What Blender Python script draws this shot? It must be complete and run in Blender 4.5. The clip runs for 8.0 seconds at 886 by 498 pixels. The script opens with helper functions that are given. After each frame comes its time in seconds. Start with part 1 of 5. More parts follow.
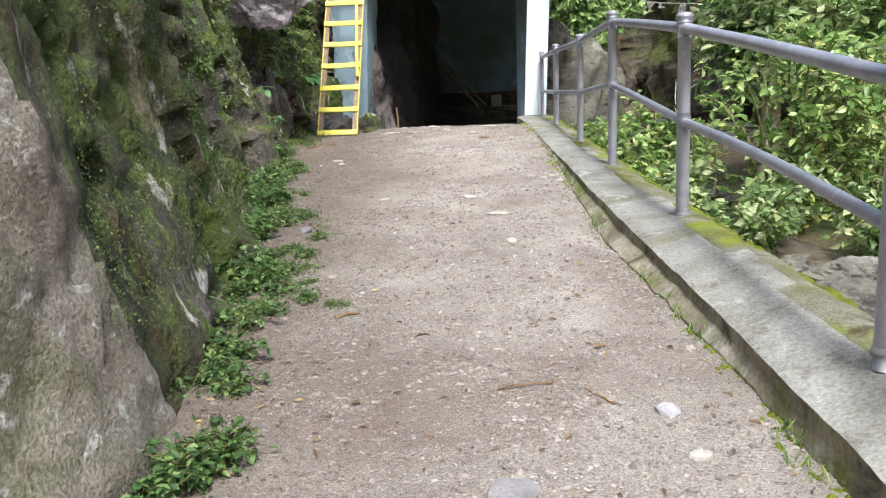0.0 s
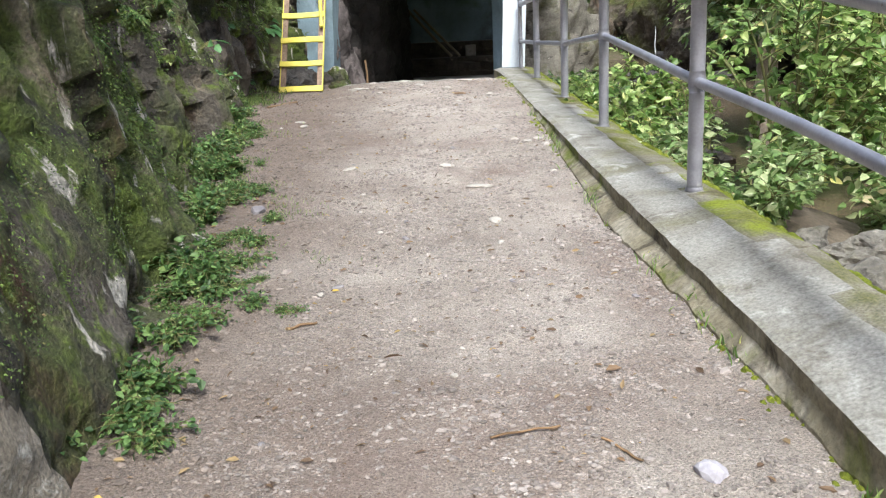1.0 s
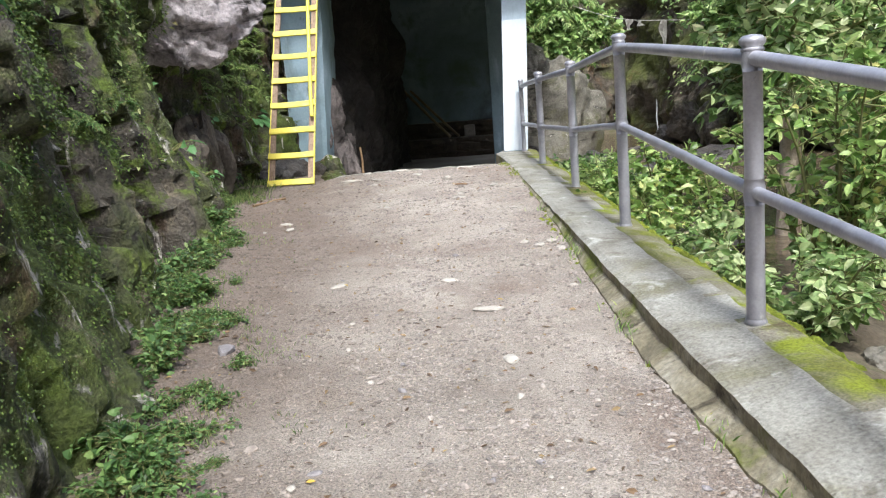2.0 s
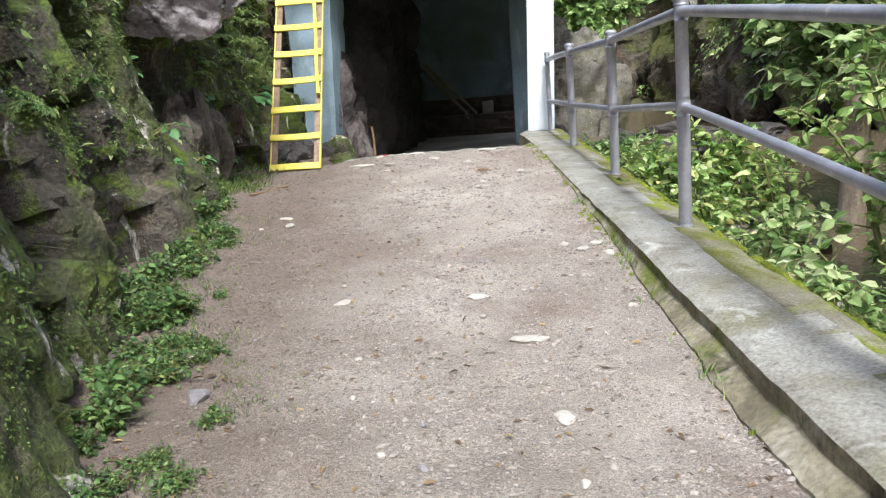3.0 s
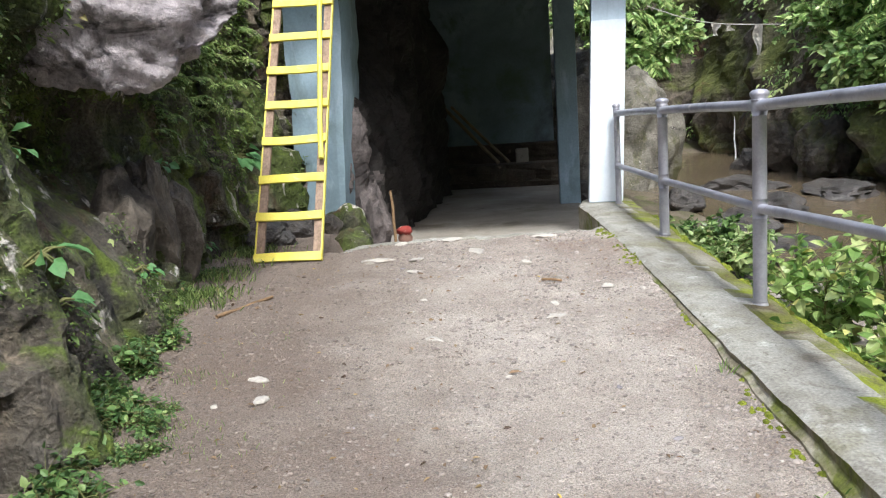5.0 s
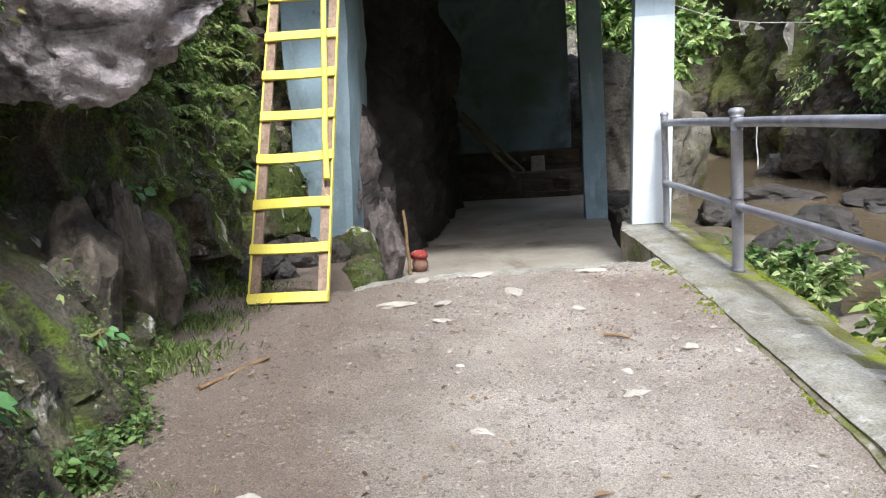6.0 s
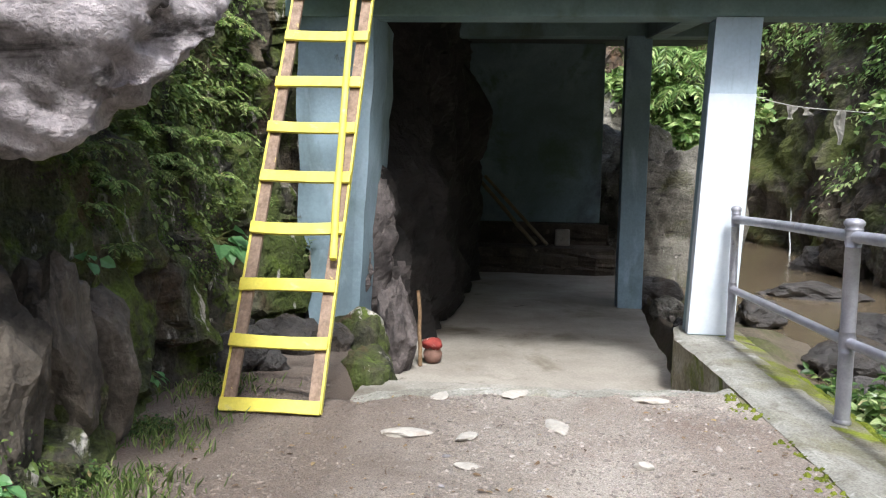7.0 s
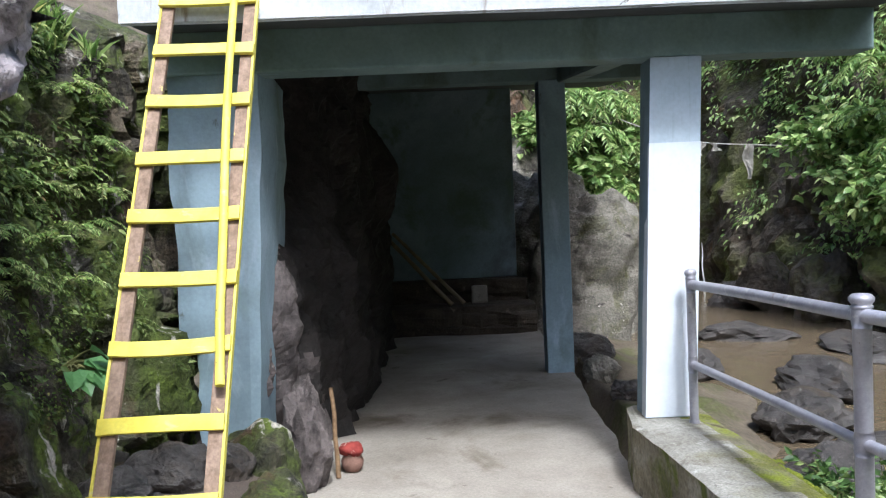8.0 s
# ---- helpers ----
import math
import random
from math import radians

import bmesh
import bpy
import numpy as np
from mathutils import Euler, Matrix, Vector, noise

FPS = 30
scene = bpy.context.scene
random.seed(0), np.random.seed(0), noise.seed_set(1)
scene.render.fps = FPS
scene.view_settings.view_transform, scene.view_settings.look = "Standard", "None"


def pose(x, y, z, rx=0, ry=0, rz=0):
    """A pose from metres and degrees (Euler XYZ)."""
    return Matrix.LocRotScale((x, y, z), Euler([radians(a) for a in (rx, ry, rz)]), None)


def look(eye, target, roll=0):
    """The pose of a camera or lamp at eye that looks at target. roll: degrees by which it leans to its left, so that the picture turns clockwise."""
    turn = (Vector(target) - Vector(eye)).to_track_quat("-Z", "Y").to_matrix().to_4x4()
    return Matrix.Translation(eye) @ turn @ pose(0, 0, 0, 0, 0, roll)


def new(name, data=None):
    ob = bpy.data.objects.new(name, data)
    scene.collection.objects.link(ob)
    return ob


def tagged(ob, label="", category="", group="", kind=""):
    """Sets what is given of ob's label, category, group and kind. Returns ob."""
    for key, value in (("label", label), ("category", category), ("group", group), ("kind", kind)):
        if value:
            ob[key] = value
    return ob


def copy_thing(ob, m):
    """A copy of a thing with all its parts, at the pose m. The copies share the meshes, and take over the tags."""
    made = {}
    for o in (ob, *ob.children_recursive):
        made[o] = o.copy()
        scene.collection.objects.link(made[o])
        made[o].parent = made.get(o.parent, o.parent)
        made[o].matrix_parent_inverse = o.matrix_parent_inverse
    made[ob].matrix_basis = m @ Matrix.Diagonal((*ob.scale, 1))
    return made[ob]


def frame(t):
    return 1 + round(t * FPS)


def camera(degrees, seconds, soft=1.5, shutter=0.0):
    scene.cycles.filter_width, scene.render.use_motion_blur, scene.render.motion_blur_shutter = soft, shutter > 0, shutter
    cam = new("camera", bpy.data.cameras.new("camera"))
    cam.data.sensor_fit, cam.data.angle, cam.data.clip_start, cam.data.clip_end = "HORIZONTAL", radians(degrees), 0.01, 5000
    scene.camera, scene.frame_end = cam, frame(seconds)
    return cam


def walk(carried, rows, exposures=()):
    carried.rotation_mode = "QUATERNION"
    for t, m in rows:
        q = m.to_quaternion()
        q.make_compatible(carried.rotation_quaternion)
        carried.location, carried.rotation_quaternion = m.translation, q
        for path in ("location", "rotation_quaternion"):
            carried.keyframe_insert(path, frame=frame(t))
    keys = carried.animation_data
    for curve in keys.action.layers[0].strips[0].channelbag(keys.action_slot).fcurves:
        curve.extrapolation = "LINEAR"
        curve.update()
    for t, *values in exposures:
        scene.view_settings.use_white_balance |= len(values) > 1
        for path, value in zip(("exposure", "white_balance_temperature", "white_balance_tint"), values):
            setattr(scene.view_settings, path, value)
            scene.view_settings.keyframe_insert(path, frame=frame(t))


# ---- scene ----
cam = camera(55.1, 8.0, soft=1.2)
PATH = [
    (0, (0.084, -0.104, 1.529), (-0.095, 1.852, 1.154), -2.2),
    (0.5, (0.033, 0.211, 1.541), (-0.033, 2.163, 1.112), -1.6),
    (1, (0.031, 0.605, 1.562), (-0.092, 2.539, 1.071), -2.7),
    (1.5, (0.016, 1.001, 1.612), (-0.152, 2.947, 1.182), -2.0),
    (2, (-0.002, 1.42, 1.692), (-0.124, 3.389, 1.365), -4.3),
    (2.2, (-0.013, 1.584, 1.695), (-0.169, 3.552, 1.378), -4.6),
    (3.3, (-0.155, 2.647, 1.73), (-0.313, 4.59, 1.285), -4.5),
    (3.5, (-0.185, 2.89, 1.749), (-0.361, 4.824, 1.27), -5.4),
    (4, (-0.267, 3.457, 1.821), (-0.568, 5.377, 1.35), -4.0),
    (4.5, (-0.366, 4.045, 1.913), (-0.551, 6.002, 1.545), -3.8),
    (4.7, (-0.403, 4.286, 1.948), (-0.596, 6.252, 1.635), -3.6),
    (5.8, (-0.698, 5.444, 2.07), (-0.84, 7.413, 1.749), -3.7),
    (6, (-0.75, 5.659, 2.079), (-0.93, 7.626, 1.767), -3.8),
    (6.2, (-0.79, 5.875, 2.09), (-1.005, 7.842, 1.792), -2.8),
    (6.5, (-0.853, 6.191, 2.128), (-1.087, 8.152, 1.813), -2.7),
    (6.8, (-0.938, 6.5, 2.158), (-1.144, 8.479, 1.955), 0.5),
    (7, (-0.988, 6.742, 2.208), (-1.174, 8.724, 2.018), 1.1),
    (7.2, (-1.006, 6.93, 2.262), (-1.231, 8.912, 2.12), 1.6),
    (7.4, (-1.03, 7.168, 2.292), (-1.196, 9.156, 2.15), 1.1),
    (7.5, (-1.034, 7.285, 2.332), (-1.159, 9.276, 2.19), 1.1),
    (8, (-1.109, 7.669, 2.397), (-1.072, 9.666, 2.308), -2.4),
]
walk(cam, [(t, look(eye, target, roll)) for t, eye, target, roll in PATH], exposures=[(0.0, 1.1, 6150, 5.5), (6.8, 1.1, 6150, 6.5), (8.0, 1.1, 5800, 7.5)])

# ---- world and sun ----
sky_world = bpy.data.worlds.new("sky")
scene.world = sky_world
sky_world.use_nodes = True
wn = sky_world.node_tree
bg = wn.nodes["Background"]
skytex = wn.nodes.new("ShaderNodeTexSky")
skytex.sky_type = "NISHITA"
skytex.sun_disc = False
skytex.sun_elevation = radians(55)
skytex.sun_rotation = radians(167)
skytex.dust_density = 4.0
wn.links.new(skytex.outputs[0], bg.inputs[0])
bg.inputs[1].default_value = 0.15
sun = new("sun", bpy.data.lights.new("sun", "SUN"))
sun.data.energy = 2.0
sun.data.angle = radians(8)
sun.data.color = (1.0, 0.97, 0.92)
sun.matrix_world = look((2.2, -9.5, 14.0), (0, 0, 0))


# ---- materials ----
def surf(name, stops, scale=1.5, layers=(), fine=45, fine_amt=0.35, rough=0.85, bump=0.5, depth=0.012,
         stretch=(1, 1, 1), metal=0.0, per_piece=0.0, cells=0, spec=0.4, wide_rough=0.15, dirt=None):
    """Stone, earth, plaster, paint: a ramp over coarse noise, shaped stains laid over it, fine grain and relief."""
    m = bpy.data.materials.new(name)
    m.use_nodes = True
    t = m.node_tree
    N, L = t.nodes.new, t.links.new
    bsdf = t.nodes["Principled BSDF"]
    geo = N("ShaderNodeNewGeometry")

    def noise_at(sc, det=8, st=(1, 1, 1), off=0.0, dist=0.0):
        mp = N("ShaderNodeMapping")
        mp.inputs["Scale"].default_value = st
        mp.inputs["Location"].default_value = (off, off * 1.7, off * 0.6)
        L(geo.outputs["Position"], mp.inputs["Vector"])
        n = N("ShaderNodeTexNoise")
        n.inputs["Scale"].default_value = sc
        n.inputs["Detail"].default_value = det
        n.inputs["Roughness"].default_value = 0.62
        n.inputs["Distortion"].default_value = dist
        L(mp.outputs[0], n.inputs["Vector"])
        return n.outputs["Fac"]

    coarse = noise_at(scale, 9, stretch, 3.1, 0.3)
    ramp = N("ShaderNodeValToRGB")
    el = ramp.color_ramp.elements
    while len(el) < len(stops):
        el.new(0.5)
    for e, (p, c) in zip(el, stops):
        e.position, e.color = p, (*c, 1)
    L(coarse, ramp.inputs[0])
    col = ramp.outputs[0]
    for k, (c, sc, lo, hi, st) in enumerate(layers):
        fac = N("ShaderNodeMapRange")
        fac.inputs["From Min"].default_value, fac.inputs["From Max"].default_value = lo, hi
        L(noise_at(sc, 7, st, 11.3 * (k + 1), 0.5), fac.inputs[0])
        mx = N("ShaderNodeMix")
        mx.data_type = "RGBA"
        L(fac.outputs[0], mx.inputs[0])
        L(col, mx.inputs[6])
        mx.inputs[7].default_value = (*c, 1)
        col = mx.outputs[2]
    if dirt:
        # bare earth along one side: mixed by x + slope * y, broken up by noise
        c, slope, lo, hi = dirt
        dot = N("ShaderNodeVectorMath")
        dot.operation = "DOT_PRODUCT"
        dot.inputs[1].default_value = (1, slope, 0)
        L(geo.outputs["Position"], dot.inputs[0])
        nz = N("ShaderNodeMath")
        nz.operation = "MULTIPLY_ADD"
        L(noise_at(2.2, 8, (1, 1, 1), 5.5), nz.inputs[0])
        nz.inputs[1].default_value = 1.3
        L(dot.outputs["Value"], nz.inputs[2])
        fac = N("ShaderNodeMapRange")
        fac.inputs["From Min"].default_value, fac.inputs["From Max"].default_value = lo + 0.65, hi + 0.65
        fac.inputs["To Min"].default_value, fac.inputs["To Max"].default_value = 0.8, 0.0
        L(nz.outputs[0], fac.inputs[0])
        mx = N("ShaderNodeMix")
        mx.data_type = "RGBA"
        L(fac.outputs[0], mx.inputs[0])
        L(col, mx.inputs[6])
        mx.inputs[7].default_value = (*c, 1)
        col = mx.outputs[2]
    grain = noise_at(fine, 6, (1, 1, 1), 7.7)
    mr = N("ShaderNodeMapRange")
    mr.inputs["From Min"].default_value, mr.inputs["From Max"].default_value = 0.25, 0.75
    mr.inputs["To Min"].default_value, mr.inputs["To Max"].default_value = 1 - fine_amt, 1 + fine_amt
    L(grain, mr.inputs[0])
    val = mr.outputs[0]
    if per_piece:
        pr = N("ShaderNodeMapRange")
        pr.inputs["To Min"].default_value, pr.inputs["To Max"].default_value = 1 - per_piece, 1 + per_piece
        L(geo.outputs["Random Per Island"], pr.inputs[0])
        mul = N("ShaderNodeMath")
        mul.operation = "MULTIPLY"
        L(val, mul.inputs[0])
        L(pr.outputs[0], mul.inputs[1])
        val = mul.outputs[0]
    mm = N("ShaderNodeMix")
    mm.data_type, mm.blend_type = "RGBA", "MULTIPLY"
    mm.inputs[0].default_value = 1.0
    L(col, mm.inputs[6])
    L(val, mm.inputs[7])
    L(mm.outputs[2], bsdf.inputs["Base Color"])
    rr = N("ShaderNodeMapRange")
    rr.inputs["To Min"].default_value, rr.inputs["To Max"].default_value = rough - wide_rough, min(1.0, rough + wide_rough)
    L(noise_at(scale * 4, 4, (1, 1, 1), 23.0), rr.inputs[0])
    L(rr.outputs[0], bsdf.inputs["Roughness"])
    bsdf.inputs["Metallic"].default_value = metal
    bsdf.inputs["Specular IOR Level"].default_value = spec
    if bump:
        h = grain
        if cells:
            vo = N("ShaderNodeTexVoronoi")
            vo.inputs["Scale"].default_value = cells
            L(geo.outputs["Position"], vo.inputs["Vector"])
            ad = N("ShaderNodeMath")
            ad.operation = "SUBTRACT"
            L(grain, ad.inputs[0])
            L(vo.outputs["Distance"], ad.inputs[1])
            h = ad.outputs[0]
        ad2 = N("ShaderNodeMath")
        ad2.operation = "ADD"
        L(h, ad2.inputs[0])
        L(noise_at(fine * 0.25, 8, stretch, 31.0), ad2.inputs[1])
        bp = N("ShaderNodeBump")
        bp.inputs["Strength"].default_value = bump
        bp.inputs["Distance"].default_value = depth
        L(ad2.outputs[0], bp.inputs["Height"])
        L(bp.outputs[0], bsdf.inputs["Normal"])
    return m


def leaf_mat(name, stops, rough=0.45, through_light=0.35):
    """Leaves: the colour varies from leaf to leaf, and some light passes through."""
    m = bpy.data.materials.new(name)
    m.use_nodes = True
    t = m.node_tree
    N, L = t.nodes.new, t.links.new
    bsdf, out = t.nodes["Principled BSDF"], t.nodes["Material Output"]
    geo = N("ShaderNodeNewGeometry")
    ramp = N("ShaderNodeValToRGB")
    el = ramp.color_ramp.elements
    while len(el) < len(stops):
        el.new(0.5)
    for e, (p, c) in zip(el, stops):
        e.position, e.color = p, (*c, 1)
    L(geo.outputs["Random Per Island"], ramp.inputs[0])
    n = N("ShaderNodeTexNoise")
    n.inputs["Scale"].default_value = 60
    L(geo.outputs["Position"], n.inputs["Vector"])
    mr = N("ShaderNodeMapRange")
    mr.inputs["To Min"].default_value, mr.inputs["To Max"].default_value = 0.75, 1.25
    L(n.outputs["Fac"], mr.inputs[0])
    mm = N("ShaderNodeMix")
    mm.data_type, mm.blend_type = "RGBA", "MULTIPLY"
    mm.inputs[0].default_value = 1.0
    L(ramp.outputs[0], mm.inputs[6])
    L(mr.outputs[0], mm.inputs[7])
    L(mm.outputs[2], bsdf.inputs["Base Color"])
    bsdf.inputs["Roughness"].default_value = rough
    tr = N("ShaderNodeBsdfTranslucent")
    L(mm.outputs[2], tr.inputs["Color"])
    mix = N("ShaderNodeMixShader")
    mix.inputs[0].default_value = through_light
    L(bsdf.outputs[0], mix.inputs[1])
    L(tr.outputs[0], mix.inputs[2])
    L(mix.outputs[0], out.inputs["Surface"])
    return m


ONE = (1, 1, 1)
M_GRAVEL = surf("gravel_path", [(0.3, (0.255, 0.218, 0.188)), (0.5, (0.38, 0.335, 0.295)), (0.7, (0.49, 0.445, 0.40))], 1.3,
                [((0.25, 0.195, 0.165), 0.8, 0.5, 0.68, ONE), ((0.47, 0.425, 0.395), 28, 0.58, 0.70, ONE), ((0.12, 0.10, 0.088), 21, 0.62, 0.72, ONE), ((0.13, 0.11, 0.097), 60, 0.62, 0.70, ONE)],
                130, 0.6, 0.92, 0.9, 0.02, dirt=((0.165, 0.125, 0.10), 0.10, -0.75, 0.12))
M_PEBBLE = surf("pebbles", [(0.3, (0.175, 0.15, 0.136)), (0.5, (0.26, 0.228, 0.21)), (0.7, (0.38, 0.345, 0.32))], 9, (), 90, 0.25, 0.85, 0.3, 0.003, per_piece=0.34, dirt=((0.15, 0.12, 0.10), 0.10, -0.75, 0.12))
M_PALE = surf("pale_stone", [(0.3, (0.33, 0.305, 0.275)), (0.7, (0.49, 0.46, 0.42))], 6, [((0.33, 0.29, 0.25), 12, 0.58, 0.7, ONE)], 60, 0.2, 0.85, 0.4, 0.004)
M_DARKSTONE = surf("grey_stone", [(0.3, (0.16, 0.15, 0.16)), (0.7, (0.30, 0.28, 0.29))], 7, [((0.42, 0.40, 0.40), 22, 0.62, 0.68, ONE)], 60, 0.3, 0.8, 0.5, 0.006)
M_LILAC = surf("lilac_stone", [(0.3, (0.32, 0.31, 0.35)), (0.7, (0.50, 0.48, 0.52))], 8, (), 60, 0.2, 0.8, 0.4, 0.004)
M_CLIFF = surf("mossy_cliff_rock", [(0.28, (0.022, 0.019, 0.016)), (0.45, (0.065, 0.056, 0.045)), (0.6, (0.115, 0.10, 0.082)), (0.78, (0.19, 0.172, 0.15))], 1.9,
               [((0.080, 0.105, 0.024), 1.1, 0.42, 0.55, (1, 1, 0.6)), ((0.09, 0.055, 0.032), 2.3, 0.56, 0.68, (1, 1, 0.5)),
                ((0.12, 0.165, 0.028), 3.7, 0.53, 0.62, ONE), ((0.52, 0.49, 0.45), 3.6, 0.60, 0.65, (1.8, 1.8, 0.45)), ((0.20, 0.165, 0.125), 2.0, 0.58, 0.68, (1, 1, 0.8)), ((0.024, 0.022, 0.019), 2.6, 0.53, 0.66, (1.5, 1.5, 0.6))],
               46, 0.6, 0.85, 1.0, 0.04, (1, 1, 0.7))
M_EARTH = surf("bare_earth_face", [(0.3, (0.15, 0.123, 0.095)), (0.5, (0.275, 0.24, 0.195)), (0.72, (0.41, 0.37, 0.315))], 2.6,
               [((0.13, 0.13, 0.065), 1.3, 0.52, 0.66, (1, 0.5, 0.8)), ((0.085, 0.06, 0.042), 4, 0.58, 0.68, (1, 0.45, 1)), ((0.22, 0.215, 0.205), 2.2, 0.60, 0.66, (1, 0.5, 0.8)),
                ((0.52, 0.50, 0.46), 12, 0.58, 0.66, (1, 0.5, 0.9))],
               70, 0.55, 0.92, 1.0, 0.02, (1, 0.45, 1.1))
M_BOULDER = surf("mauve_boulder", [(0.3, (0.20, 0.18, 0.188)), (0.5, (0.37, 0.333, 0.352)), (0.7, (0.56, 0.515, 0.54))], 1.3,
                 [((0.15, 0.145, 0.085), 0.9, 0.53, 0.65, ONE), ((0.055, 0.048, 0.048), 2.6, 0.57, 0.66, (1, 1, 2.6)), ((0.62, 0.60, 0.60), 17, 0.66, 0.70, ONE)],
                 30, 0.4, 0.75, 0.9, 0.03, (1, 1, 1.8))
M_BLOCK = surf("brown_grey_rock", [(0.3, (0.05, 0.042, 0.034)), (0.5, (0.115, 0.097, 0.08)), (0.72, (0.22, 0.19, 0.16))], 3.2,
               [((0.03, 0.026, 0.022), 3.0, 0.57, 0.66, (1, 1, 0.6)), ((0.09, 0.10, 0.03), 2.0, 0.60, 0.70, ONE)], 34, 0.4, 0.88, 0.9, 0.02)
M_CAVE = surf("weathered_grey_rock", [(0.3, (0.04, 0.034, 0.033)), (0.55, (0.125, 0.106, 0.104)), (0.75, (0.23, 0.20, 0.197))], 3.0,
              [((0.03, 0.025, 0.025), 3, 0.55, 0.66, (1, 1, 0.5))], 40, 0.4, 0.85, 0.9, 0.02, (1, 1, 0.6))
# near-black copy of the grey rock, with the inner darkness in its colour
M_CAVESHADE = surf("shaded_inner_rock", [(0.3, (0.008, 0.007, 0.007)), (0.55, (0.02, 0.017, 0.016)), (0.8, (0.05, 0.042, 0.04))], 2.2, (), 30, 0.35, 0.85, 0.8, 0.02)
M_TAN = surf("tan_river_rock", [(0.3, (0.10, 0.093, 0.078)), (0.55, (0.205, 0.192, 0.165)), (0.75, (0.33, 0.312, 0.28))], 2.2,
             [((0.10, 0.10, 0.045), 1.7, 0.54, 0.68, ONE), ((0.05, 0.044, 0.04), 3, 0.57, 0.67, (1, 1, 2.5)), ((0.46, 0.44, 0.40), 14, 0.64, 0.70, ONE)], 30, 0.45, 0.85, 0.9, 0.03, (1, 1, 1.8))
M_WETROCK = surf("wet_river_rock", [(0.3, (0.03, 0.027, 0.026)), (0.6, (0.085, 0.078, 0.076)), (0.8, (0.19, 0.18, 0.18))], 2.5,
                 [((0.08, 0.06, 0.042), 2, 0.55, 0.7, ONE), ((0.30, 0.29, 0.29), 5, 0.64, 0.72, ONE)], 36, 0.4, 0.5, 0.9, 0.03, spec=0.4)
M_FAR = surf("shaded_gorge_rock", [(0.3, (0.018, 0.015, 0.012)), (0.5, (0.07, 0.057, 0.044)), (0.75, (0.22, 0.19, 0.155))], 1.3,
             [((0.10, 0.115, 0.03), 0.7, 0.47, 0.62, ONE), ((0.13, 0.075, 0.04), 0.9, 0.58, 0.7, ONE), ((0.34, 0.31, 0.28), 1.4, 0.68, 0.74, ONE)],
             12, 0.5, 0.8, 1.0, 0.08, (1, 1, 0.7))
M_KERB = surf("weathered_concrete", [(0.3, (0.19, 0.18, 0.155)), (0.5, (0.275, 0.268, 0.24)), (0.7, (0.37, 0.363, 0.335))], 2.3,
              [((0.19, 0.18, 0.125), 1.9, 0.50, 0.66, ONE), ((0.14, 0.125, 0.10), 5.5, 0.54, 0.70, ONE), ((0.46, 0.455, 0.43), 5.0, 0.60, 0.72, ONE), ((0.11, 0.10, 0.08), 19, 0.62, 0.72, ONE)], 75, 0.45, 0.92, 0.6, 0.006)
M_KERBSIDE = surf("stained_concrete_side", [(0.3, (0.13, 0.115, 0.08)), (0.5, (0.24, 0.215, 0.15)), (0.7, (0.38, 0.355, 0.30))], 3.5,
                  [((0.13, 0.15, 0.03), 3, 0.52, 0.64, ONE), ((0.06, 0.05, 0.035), 5, 0.58, 0.7, ONE)], 40, 0.4, 0.92, 0.8, 0.012)
M_KERBMOSS = surf("mossy_concrete", [(0.3, (0.14, 0.125, 0.09)), (0.5, (0.215, 0.20, 0.155)), (0.7, (0.33, 0.315, 0.27))], 2.3,
                   [((0.13, 0.135, 0.035), 1.7, 0.44, 0.60, ONE), ((0.20, 0.235, 0.03), 3.0, 0.52, 0.64, ONE), ((0.10, 0.08, 0.05), 4.2, 0.58, 0.68, ONE)], 90, 0.5, 0.95, 0.9, 0.010, spec=0.15)
M_MOSS = surf("bright_moss", [(0.3, (0.07, 0.08, 0.014)), (0.5, (0.15, 0.18, 0.025)), (0.72, (0.25, 0.285, 0.04))], 7,
              [((0.14, 0.12, 0.06), 4, 0.6, 0.7, ONE)], 130, 0.5, 0.95, 1.0, 0.012, spec=0.1)
M_FLOOR = surf("dusty_concrete_floor", [(0.3, (0.20, 0.18, 0.155)), (0.5, (0.285, 0.26, 0.23)), (0.7, (0.37, 0.345, 0.31))], 1.3,
               [((0.14, 0.12, 0.09), 0.9, 0.56, 0.70, ONE), ((0.11, 0.095, 0.07), 4.5, 0.64, 0.74, ONE)], 60, 0.2, 0.9, 0.3, 0.004)
M_STEP = surf("grey_concrete_step", [(0.3, (0.19, 0.175, 0.15)), (0.5, (0.28, 0.265, 0.235)), (0.7, (0.37, 0.35, 0.32))], 1.8,
              [((0.13, 0.11, 0.085), 2.4, 0.55, 0.68, ONE), ((0.40, 0.38, 0.35), 9, 0.62, 0.70, ONE)], 60, 0.3, 0.9, 0.5, 0.006)
M_BLUE = surf("pale_blue_paint", [(0.3, (0.19, 0.265, 0.315)), (0.5, (0.265, 0.365, 0.44)), (0.7, (0.34, 0.455, 0.55))], 1.1,
              [((0.16, 0.225, 0.215), 1.6, 0.52, 0.68, (1, 1, 0.4)), ((0.46, 0.57, 0.69), 2.6, 0.60, 0.74, (1, 1, 0.35)), ((0.10, 0.12, 0.10), 6, 0.64, 0.72, (1, 1, 0.5))], 40, 0.12, 0.7, 0.3, 0.004)
